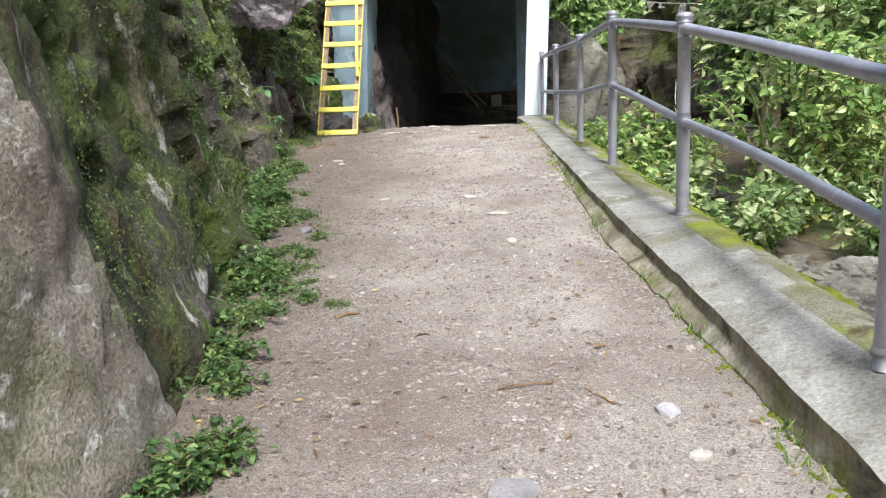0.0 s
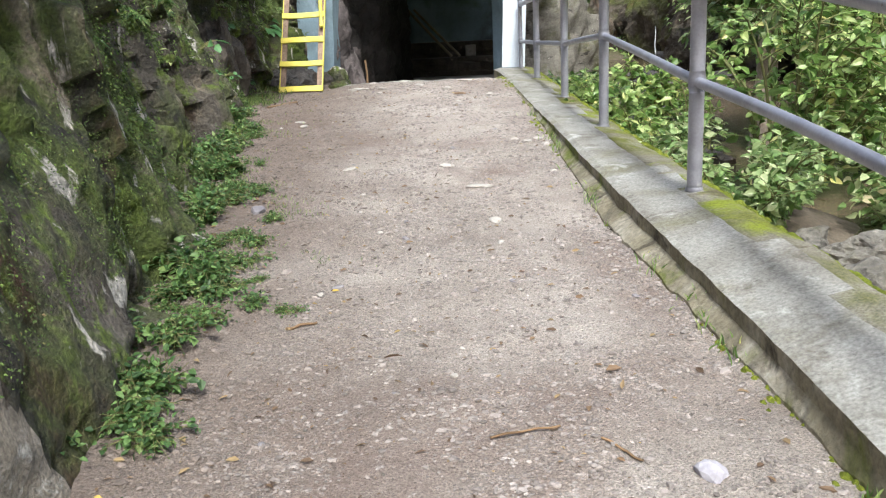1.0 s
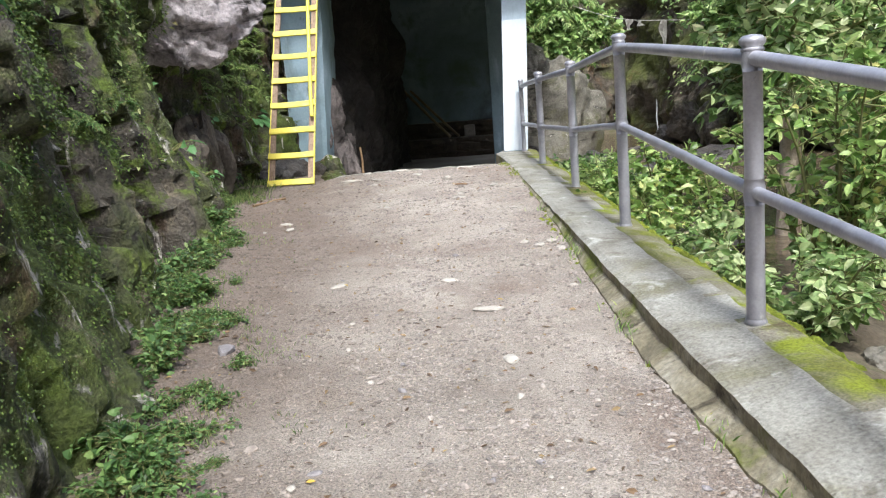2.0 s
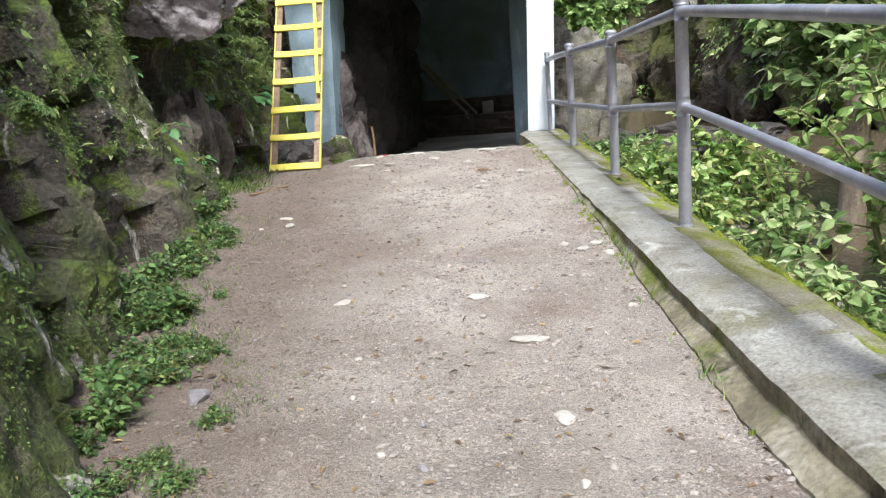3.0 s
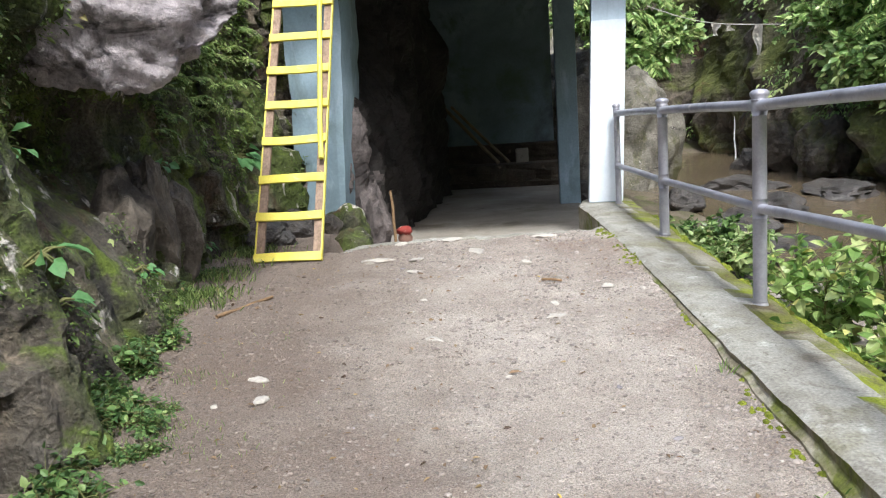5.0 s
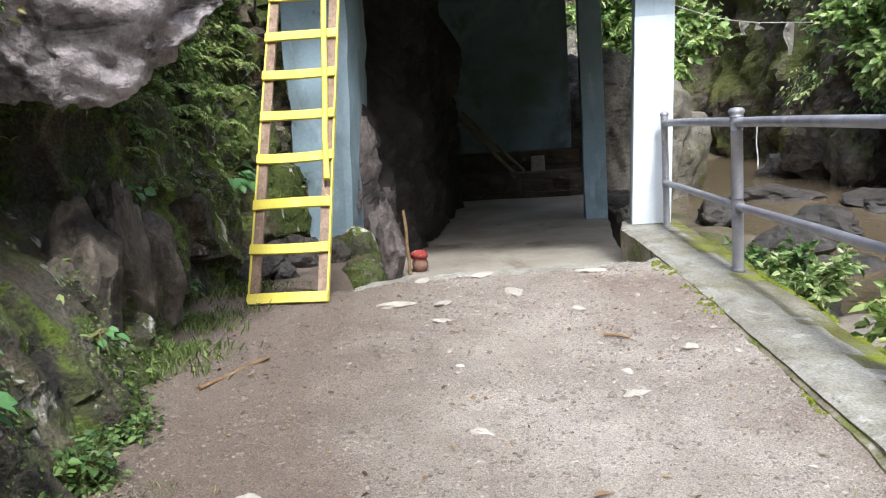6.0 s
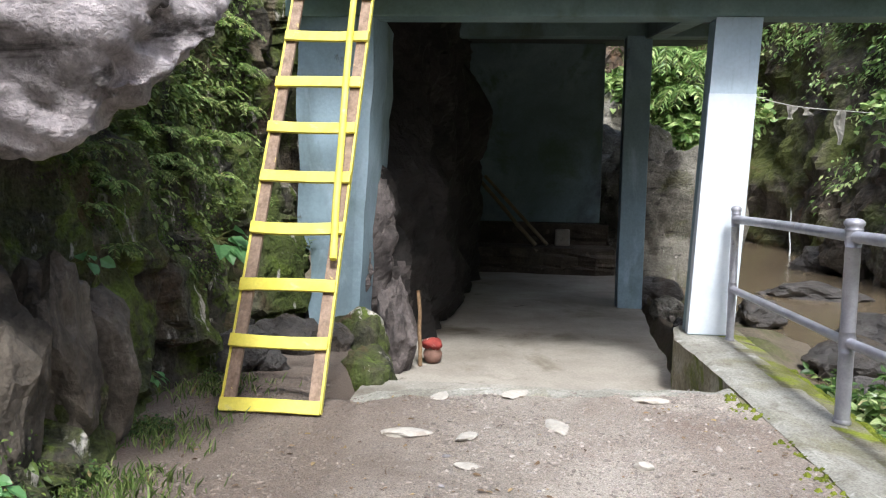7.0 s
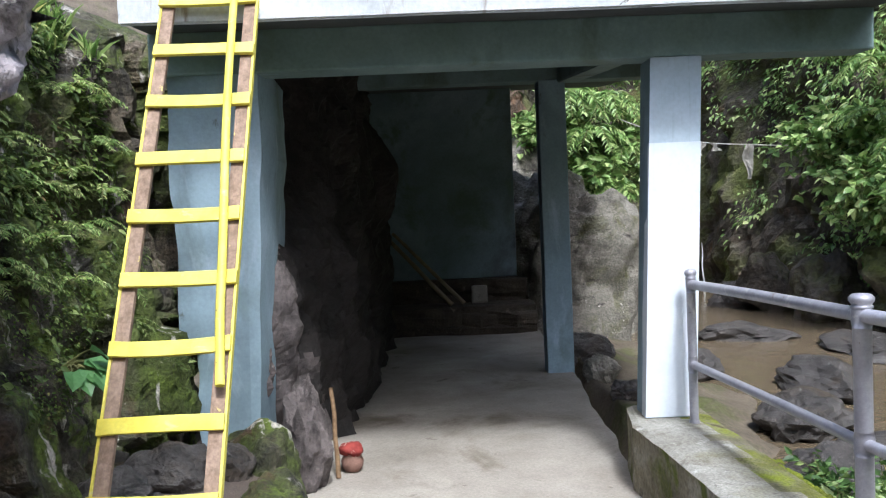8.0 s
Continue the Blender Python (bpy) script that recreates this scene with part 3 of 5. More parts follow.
def build_riverbed():
    def h(x, y):
        k = interp(min(y, 13.2), KERB)
        edge = k[1]
        d = x - edge
        z = 0.30 - 0.55 * min(1.0, max(0.0, d / 2.2)) + 0.018 * max(0, y)
        z += 0.16 * fbm(Vector((x * 0.8, y * 0.8, 2))) + 0.05 * fbm(Vector((x * 3, y * 3, 2)))
        if x > 9:
            z += min(22, (x - 9) * 0.8)
        if d < -0.1:
            z -= 0.4
        # slopes out of view, added all round to close off the low sky
        z += min(22, max(0, -12 - y) * 0.55) + min(22, max(0, -7 - x) * 0.8) + min(22, max(0, y - 29) * 0.8)
        return z
    def sheet(xs, ys):
        nx = len(xs)
        return [(x, y, h(x, y)) for y in ys for x in xs], [(j * nx + i, j * nx + i + 1, (j + 1) * nx + i + 1, (j + 1) * nx + i) for j in range(len(ys) - 1) for i in range(nx - 1)]
    xs = np.concatenate([[-900, -300, -100, -40, -15, -6, -3], np.arange(-1, 9, 0.16), np.arange(9, 20, 0.8), [30, 60, 150, 400, 900]])
    ys = np.concatenate([[-900, -300, -100, -40, -15], np.arange(-8, 27, 0.16), [30, 40, 80, 200, 500, 1000]])
    v, f = sheet(xs, ys)
    ob = mesh_object("ground_river_bed", v, f, M_SOIL, smooth=True)
    tagged(ob, "dark muddy stony bed of the stream, with unseen slopes added around it", "ground", kind="structure")
    wxs, wys = np.arange(0.9, 12.1, 0.7), np.arange(-8, 28.1, 0.6)
    wv = [(x, y, -0.02 + 0.0195 * max(0, y)) for y in wys for x in wxs]
    nx = len(wxs)
    wf = [(j * nx + i, j * nx + i + 1, (j + 1) * nx + i + 1, (j + 1) * nx + i) for j in range(len(wys) - 1) for i in range(nx - 1)]
    w = mesh_object("water", wv, wf, water_mat, smooth=True)
    tagged(w, "murky brown shallow stream water", "water", kind="structure")


build_riverbed()


def build_kerb():
    """The low concrete wall that carries the railing, with a broken inner edge and a sloping outer shoulder."""
    ys = np.concatenate([np.arange(-3, 1, 0.12), np.arange(1, 13.26, 0.045)])
    verts, faces, mats = [], [], []
    n = 11
    for y in ys:
        xi, xo, zi, zt = interp(y, KERB)
        w = 0.004 * fbm(Vector((0, y * 1.2, 1))) + 0.003 * fbm(Vector((0, y * 7, 3)))
        xi += w
        xo += 0.03 * fbm(Vector((0, y * 1.7, 8)))
        gz = min(path_height(xi, y), zi) - 0.35
        wd = xo - xi
        chip = 0.004 * max(0.0, fbm(Vector((0, y * 3.3, 14)))) + 0.005 * max(0.0, fbm(Vector((0, y * 11, 5))))
        fo = interp(y, KERB_FOOT)[0] * (1 + 0.25 * fbm(Vector((0, y * 2.6, 22))))
        gh = min(path_height(xi - fo, y), zi - 0.05)
        prof = [(xi - fo - 0.03, gz), (xi - fo * 0.9, gh + 0.012), (xi + 0.004 + chip, gh + (zi - gh) * 0.45), (xi + 0.002 + chip, zi - 0.016 - 0.5 * chip), (xi + 0.04 + chip, zi - 0.002), (xi + 0.32 * wd, zi * 0.6 + zt * 0.4),
                (xi + 0.52 * wd, zi * 0.3 + zt * 0.7), (xi + 0.70 * wd, zt - 0.004), (xi + 0.88 * wd, zt - 0.02), (xo, zt - 0.10), (xo + 0.08, -0.6)]
        for k, (x, z) in enumerate(prof):
            f = 0.004 * fbm(Vector((x * 6, y * 6, z * 6)))
            verts.append((x + (f if k not in (0, 10) else 0), y, z + 0.6 * f))
    for j in range(len(ys) - 1):
        for k in range(n - 1):
            faces.append((j * n + k, (j + 1) * n + k, (j + 1) * n + k + 1, j * n + k + 1))
            mats.append(2 if 7 <= k <= 8 or (k == 6 and fbm(Vector((0, ys[j] * 1.3, 70))) > -0.05) else (0 if 3 <= k <= 6 else 1))
    faces.append(tuple(range((len(ys) - 1) * n, len(ys) * n)))
    mats.append(1)
    ob = mesh_object("kerb", verts, faces, M_KERB, smooth=False)
    ob.data.materials.append(M_KERBSIDE)
    ob.data.materials.append(M_KERBMOSS)
    ob.data.polygons.foreach_set("material_index", mats)
    tagged(ob, "low weathered concrete kerb wall, mossy along its edge", "kerb", kind="structure")
    # moss cushions along the outer shoulder and in the foot of the inner face
    r = random.Random(5)
    verts, faces = [], []

    def cushion(cx, cy, z_of, rx, ry, hgt):
        o, nr, ns = len(verts), 3, 9
        verts.append((cx, cy, z_of(cx, cy) + hgt))
        for a in range(1, nr + 1):
            q = a / nr
            for s in range(ns):
                w = 2 * math.pi * s / ns
                k = 1 + 0.35 * fbm(Vector((cx * 3 + math.cos(w), cy * 3 + math.sin(w), 0)))
                x, y = cx + math.cos(w) * rx * q * k, cy + math.sin(w) * ry * q * k
                verts.append((x, y, z_of(x, y) + hgt * (1 - q ** 2) - 0.006 * q + 0.006 * fbm(Vector((x * 25, y * 25, 0)))))
        for s in range(ns):
            faces.append((o, o + 1 + s, o + 1 + (s + 1) % ns))
            for a in range(nr - 1):
                i, k = o + 1 + a * ns, o + 1 + (a + 1) * ns
                faces.append((i + s, k + s, k + (s + 1) % ns, i + (s + 1) % ns))

    def ktop(x, y):
        xi, xo, zi, zt = interp(y, KERB)
        return zt - 0.012 - max(0.0, x - (xo - 0.16)) * 0.2 - max(0.0, x - xo) * 0.9
    y = -0.5
    while y < 12.0:
        xi, xo, zi, zt = interp(y, KERB)
        if fbm(Vector((0, y * 0.9, 40))) > -0.28:
            for _ in range(9):
                u = min(0.13, abs(r.gauss(0, 0.07)))
                g = r.uniform(0.6, 1.3) * max(0.35, 1 - u * 4)
                cushion(xo - 0.01 - u, y + r.uniform(-0.1, 0.1), ktop, 0.028 * g, 0.040 * g, 0.011 * g)
        if y > 0.8 and fbm(Vector((0, y * 1.1, 61))) > 0.0:
            for _ in range(9):
                yy = y + r.uniform(-0.05, 0.05)
                xi2 = interp(yy, KERB)[0]
                g = r.uniform(0.5, 1.2)
                cushion(xi2 + 0.03 - abs(r.gauss(0, 0.05)), yy, path_height, 0.018 * g, 0.022 * g, 0.013 * g)
        y += 0.1
    mo = mesh_object("moss_on_kerb", verts, faces, M_MOSS, smooth=True)
    tagged(mo, "bright yellow-green moss cushions on the concrete kerb", "moss", kind="stuff")


build_kerb()


# ---- the shelter ----
def roof_z(y):
    return 3.50 + 0.085 * (y - 12.45)


def slab_piece(name, x0, x1, y0, y1, thick, material, drop=0.0, parent=None, label=""):
    """A tilted slab between two y's; drop: how far its underside hangs below the roof line."""
    bm = bmesh.new()
    bmesh.ops.create_cube(bm, size=1)
    for v in bm.verts:
        x, y = (x0 if v.co.x < 0 else x1), (y0 if v.co.y < 0 else y1)
        v.co = Vector((x, y, roof_z(y) - drop + (thick if v.co.z > 0 else 0)))
    bmesh.ops.bevel(bm, geom=bm.edges[:], offset=0.012, segments=2, affect="EDGES")
    bmesh.ops.subdivide_edges(bm, edges=[e for e in bm.edges if e.calc_length() > 0.2], cuts=12, use_grid_fill=True)
    for v in bm.verts:
        v.co += noise.noise_vector(v.co * 3.1) * 0.006
    return part(name, bm, material, parent, label)


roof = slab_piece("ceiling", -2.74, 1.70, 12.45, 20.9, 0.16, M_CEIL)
tagged(roof, "flat dark grey concrete roof slab of the shelter", "roof", kind="structure")
edge = slab_piece("trim_slab_edge", -2.75, 1.72, 12.40, 12.448, 0.22, M_SLAB, 0.015)
tagged(edge, "peeling white painted edge of the concrete roof slab", "roof edge", kind="structure")


def beam(name, a, b, label):
    ob = part(name, box(a, b, 0.015, 3, 0.006), M_BEAM)
    return tagged(ob, label, "beam", kind="structure")


beam("beam_front", (-2.75, 12.88, 3.285), (1.69, 13.14, 3.545), "blue-grey painted concrete beam over the opening")
beam("beam_back", (-2.4, 16.50, 3.70), (1.45, 16.74, 3.86), "blue-grey painted concrete inner beam")
side = slab_piece("beam_side", 0.30, 0.52, 13.16, 16.48, 0.17, M_BEAM, 0.172)
tagged(side, "blue-grey painted concrete beam along the open side", "beam", kind="structure")


def build_pillars():
    def off(z):
        return -0.095 * (3.283 - z) / 2.23
    bm = box((0.31, 12.885, 1.0), (0.61, 13.15, 3.283), 0.012, 4, 0.006)
    for v in bm.verts:
        v.co.x += off(v.co.z)
    p = part("pillar_front", bm, M_BLUE)
    tagged(p, "square concrete pillar, painted white in front, pale blue at the side, its top coloured as shaded", "pillar", kind="structure")
    # white coat on the front and river sides, with a wavering painted edge
    verts, faces = [], []
    zs = np.arange(1.06, 2.80, 0.05)
    for z in zs:
        back = 0.045 + 0.03 * fbm(Vector((z * 2.1, 0, 0))) + (0.05 if z < 2.3 else -0.02)
        verts += [(0.300 + off(z), 12.878 + max(0.004, back), z), (0.300 + off(z), 12.876, z), (0.620 + off(z), 12.876, z), (0.620 + off(z), 13.12, z)]
    for j in range(len(zs) - 1):
        for k in range(3):
            faces.append((j * 4 + k, j * 4 + k + 1, (j + 1) * 4 + k + 1, (j + 1) * 4 + k))
    mesh_object("paint_coat", verts, faces, M_WHITE, p, "thick white paint with a wavering edge")
    # top of the front face: shade of the roof edge put into the colour
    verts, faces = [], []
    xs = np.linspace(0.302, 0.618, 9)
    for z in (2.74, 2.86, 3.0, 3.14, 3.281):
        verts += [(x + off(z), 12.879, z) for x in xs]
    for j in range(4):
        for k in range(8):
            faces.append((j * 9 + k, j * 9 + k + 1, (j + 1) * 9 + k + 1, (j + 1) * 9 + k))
    mesh_object("pale_wash", verts, faces, M_TOPSHADE, p, "streaky pale blue top, roof shade put into the colour")
    q = part("pillar_back", box((0.105, 16.49, 0.5), (0.385, 16.745, 3.71), 0.012, 4, 0.005), M_BLUE)
    tagged(q, "square pale blue painted concrete pillar", "pillar", kind="structure")


build_pillars()


def build_shelter_walls():
    # front panel beside the opening, with a ragged plaster edge on the rock side and a foot that widens
    verts, faces = [], []
    zs = np.linspace(0.85, 3.32, 42)
    for z in zs:
        xl = -2.66 + 0.035 * fbm(Vector((z * 2.0, 2, 0))) + (0.10 if z < 1.6 else 0.0)
        xr = -2.12 - 0.10 * max(0.0, (2.9 - z) / 2.0) + 0.008 * fbm(Vector((z * 3.0, 7, 0)))
        xm = -2.19 - 0.06 * max(0.0, (2.9 - z) / 2.0)
        yd = 0.010 * fbm(Vector((z * 1.7, 0, 3)))
        verts += [(xl, 13.2, z), (xl, 12.93 + yd, z), (xm, 12.90 + yd, z), (xr + 0.02, 12.915, z), (xr + 0.045, 13.3, z), (xr + 0.01 + 0.02 * fbm(Vector((z * 2.4, 4, 1))), 13.9 + 0.12 * fbm(Vector((z * 2, 1, 1))), z)]
    n = 6
    for j in range(len(zs) - 1):
        for k in range(n - 1):
            faces.append((j * n + k, j * n + k + 1, (j + 1) * n + k + 1, (j + 1) * n + k))
    faces.append(tuple(range((len(zs) - 1) * n, len(zs) * n)))
    w = mesh_object("wall_west", verts, faces, M_BLUE)
    tagged(w, "pale blue plastered wall end against the rock", "wall", kind="structure")
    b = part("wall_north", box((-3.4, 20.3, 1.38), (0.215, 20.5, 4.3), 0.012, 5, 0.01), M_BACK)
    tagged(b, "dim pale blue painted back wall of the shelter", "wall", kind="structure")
    f = bmesh.new()
    xs, ys = np.linspace(-3.2, 0.10, 30), np.arange(12.06, 20.7, 0.16)
    side_x = [(12.0, 0.16), (12.9, 0.16), (13.6, 0.203), (14.95, 0.277), (16.4, 0.37), (20.7, 0.45)]
    vs = {}
    for y in ys:
        for i, x in enumerate(xs):
            xx = x if i < 29 else interp(y, side_x)[0] + 0.035 * fbm(Vector((0, y * 1.9, 6)))
            vs[(round(y, 2), i)] = f.verts.new((xx, y, 0.655 + 0.006 * fbm(Vector((x, y, 0)))))
    yk = [round(y, 2) for y in ys]
    for j in range(len(yk) - 1):
        for i in range(29):
            f.faces.new((vs[(yk[j], i)], vs[(yk[j], i + 1)], vs[(yk[j + 1], i + 1)], vs[(yk[j + 1], i)]))
    rim = [e for e in f.edges if len(e.link_faces) == 1]
    ext = bmesh.ops.extrude_edge_only(f, edges=rim)
    for v in [g for g in ext["geom"] if isinstance(g, bmesh.types.BMVert)]:
        v.co.z -= 0.45
    bmesh.ops.recalc_face_normals(f, faces=f.faces[:])
    fl = part("floor", f, M_FLOOR)
    tagged(fl, "dusty grey-brown concrete floor of the shelter", "floor", kind="structure")
    st = part("step", box((-1.98, 11.12, 0.3), (0.24, 12.1, 0.83), 0.015, 9, 0.010), M_STEP)
    tagged(st, "worn grey concrete step between the path and the shelter floor", "step", kind="structure")
    # broken concrete nosing along the end of the gravel
    verts, faces = [], []
    xs = np.arange(-1.86, 0.22, 0.035)
    for x in xs:
        y1 = lip_y(x) + 0.055 + 0.012 * fbm(Vector((x * 9, 1, 0)))
        y0 = lip_y(x) - 0.09 + 0.05 * fbm(Vector((x * 6, 5, 0)))
        zt = path_height(x, lip_y(x) - 0.12) + 0.006 + 0.008 * fbm(Vector((x * 7, 9, 0)))
        verts += [(x, y0, zt - 0.05), (x, y0 + 0.012, zt - 0.002), (x, y1 - 0.015, zt), (x, y1, zt - 0.014), (x, y1 - 0.012, 0.80)]
    for j in range(len(xs) - 1):
        for k in range(4):
            faces.append((j * 5 + k, (j + 1) * 5 + k, (j + 1) * 5 + k + 1, j * 5 + k + 1))
    no = mesh_object("trim_step_nosing", verts, faces, M_KERB)
    tagged(no, "pale crumbling concrete nosing at the end of the gravel", "step edge", kind="structure")


build_shelter_walls()


def cave_x(y, z):
    """The rock that closes the shelter on the hill side."""
    low = float(np.interp(y, [12.9, 13.25, 13.55, 14.2, 15.5, 17.0, 18.5, 20.6], [-2.45, -2.18, -1.96, -1.84, -1.70, -1.75, -1.7, -1.9]))
    high = float(np.interp(y, [12.9, 14.1, 14.5, 15.5, 17.0, 20.6], [-2.55, -2.40, -2.05, -1.85, -1.85, -2.0]))
    w = min(1.0, max(0.0, (z - 1.85 - 0.3 * fbm(Vector((y * 2, z, 5)))) / 1.3))
    x = low * (1 - w) + high * w + 0.30 * (ridged(Vector((5, y * 0.9, z * 0.55)), 4) - 0.5) + 0.12 * fbm(Vector((2, y * 3.1, z * 1.4))) + 0.03 * fbm(Vector((2, y * 11, z * 7)))
    x -= 0.22 * math.exp(-((y - 13.45 - 0.12 * z) / 0.10) ** 2) * (1 if z < 2.3 else 0.3)
    if y < 15.2:
        h = noise.noise(Vector((y * 4.2 + 0.9 * z, z * 1.5, 12)))
        x -= 0.22 * max(0.0, h - 0.12) * (1 if z < 2.3 else 0.4)
        x += 0.16 * (ridged(Vector((1, y * 2.6 + 0.5 * z, z * 0.9)), 4) - 0.5)
    x += 0.35 * math.exp(-((y - 17.6) / 0.8) ** 2 - ((z - 2.9) / 0.6) ** 2)
    return x


def build_cave_rock():
    ys, zs = np.concatenate([np.arange(12.95, 15, 0.028), np.arange(15, 20.9, 0.07)]), np.arange(0.55, 4.3, 0.04)
    verts = [(cave_x(y, z), y, z) for y in ys for z in zs]
    nz = len(zs)
    faces = [(i * nz + j, i * nz + j + 1, (i + 1) * nz + j + 1, (i + 1) * nz + j) for i in range(len(ys) - 1) for j in range(nz - 1)]
    back = len(verts)
    verts += [(-2.5, 12.95, z) for z in zs]
    faces += [(j, back + j, back + j + 1, j + 1) for j in range(nz - 1)]
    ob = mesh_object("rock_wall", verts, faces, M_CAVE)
    ob.data.materials.append(M_CAVESHADE)
    # faces deeper in and higher up get the colour that holds the shade
    shade_faces = [1 if (verts[f[0]][1] + 0.5 * verts[f[0]][2] + 0.5 * fbm(Vector(verts[f[0]]) * 2.0)) > 14.35 else 0 for f in faces]
    ob.data.polygons.foreach_set("material_index", shade_faces)
    tagged(ob, "furrowed grey natural rock closing the hill side of the shelter", "rock face", kind="structure")


build_cave_rock()
rock_mesh((0.17, 0.20, 0.40), 3, M_CAVE, "rock_stump", "furrowed grey rock stump at the foot of the wall", group="rocks at the shelter", place=(-1.93, 13.12, 0.98), turn=(0, 0, 20), rough=0.5, cuts=4)
rock_mesh((0.34, 0.30, 0.34), 8, M_CLIFF, "rock_stump", "mossy earth-covered rock at the foot of the wall", group="rocks at the shelter", place=(-2.20, 12.72, 0.84), rough=0.4, cuts=4)
rock_mesh((0.22, 0.34, 0.26), 19, M_CLIFF, "rock_stump", "mossy earth-covered rock at the foot of the wall", group="rocks at the shelter", place=(-2.04, 12.25, 0.78), turn=(0, 0, 15), rough=0.4, cuts=4)
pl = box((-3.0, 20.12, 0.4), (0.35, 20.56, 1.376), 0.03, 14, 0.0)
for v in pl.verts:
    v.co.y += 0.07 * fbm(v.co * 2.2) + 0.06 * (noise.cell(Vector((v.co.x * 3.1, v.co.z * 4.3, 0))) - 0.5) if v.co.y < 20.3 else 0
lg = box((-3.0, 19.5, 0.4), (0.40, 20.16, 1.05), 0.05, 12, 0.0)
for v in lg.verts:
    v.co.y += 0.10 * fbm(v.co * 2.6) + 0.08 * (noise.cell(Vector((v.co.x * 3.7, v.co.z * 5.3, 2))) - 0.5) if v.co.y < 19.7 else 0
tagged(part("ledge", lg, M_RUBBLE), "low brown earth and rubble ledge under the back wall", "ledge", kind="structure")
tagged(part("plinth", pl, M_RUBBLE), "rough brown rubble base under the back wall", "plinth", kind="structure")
blk = part("stone_block", box((-0.50, 19.86, 1.045), (-0.26, 20.06, 1.30), 0.03, 2, 0.02), M_FLOOR)
tagged(blk, "short pale stone block propping the back wall", "block")


def pole(name, a, b, r, material, label, category, group="", knots=0):
    a, b = Vector(a), Vector(b)
    pts, rad = [], []
    n = 24
    for i in range(n + 1):
        q = i / n
        pts.append(a.lerp(b, q) + noise.noise_vector(Vector((q * 3, r * 100, a.x))) * 0.01)
        rad.append(r * (1.0 - 0.15 * q) * (1.12 if knots and i % 5 == 0 else 1.0))
    ob = tubes(name, [(pts, rad)], material, sides=8)
    return tagged(ob, label, category, group)


pole("bamboo_pole", (-0.79, 19.62, 1.07), (-2.0, 19.9, 2.40), 0.032, M_BAMBOO, "old brown bamboo pole leaning against the rock", "pole", "leaning poles", 1)
pole("bamboo_pole", (-0.61, 19.75, 1.07), (-1.60, 20.0, 2.10), 0.028, M_BAMBOO, "old brown bamboo pole leaning against the rock", "pole", "leaning poles", 1)
pole("stick", (-1.76, 13.24, 0.655), (-1.80, 13.38, 1.24), 0.017, M_STICK, "thin brown stick leaning on the rock", "stick")


def build_offering():
    root = tagged(new("clay_pot"), "small clay pot covered with faded red cloth on the floor", "pot")
    bm = bmesh.new()
    rings = [(0.045, 0.0), (0.07, 0.03), (0.078, 0.075), (0.06, 0.115), (0.066, 0.13), (0.055, 0.128)]
    vs = [[bm.verts.new((r * math.cos(a * math.pi / 8), r * math.sin(a * math.pi / 8), z)) for a in range(16)] for r, z in rings]
    for j in range(len(rings) - 1):
        for a in range(16):
            bm.faces.new((vs[j][a], vs[j][(a + 1) % 16], vs[j + 1][(a + 1) % 16], vs[j + 1][a]))
    bm.faces.new(list(reversed(vs[0])))
    part("pot_body", bm, M_CLAY, root, smooth=True)
    bm = bmesh.new()
    bmesh.ops.create_icosphere(bm, subdivisions=3, radius=0.085)
    for v in bm.verts:
        v.co += v.co.normalized() * 0.018 * fbm(v.co * 18)
        v.co.z = v.co.z * 0.6 + 0.15
    part("cloth", bm, M_RED, root, "crumpled faded red cloth", smooth=True)
    root.matrix_world = pose(-1.68, 13.40, 0.656, 0, 0, 20)


build_offering()


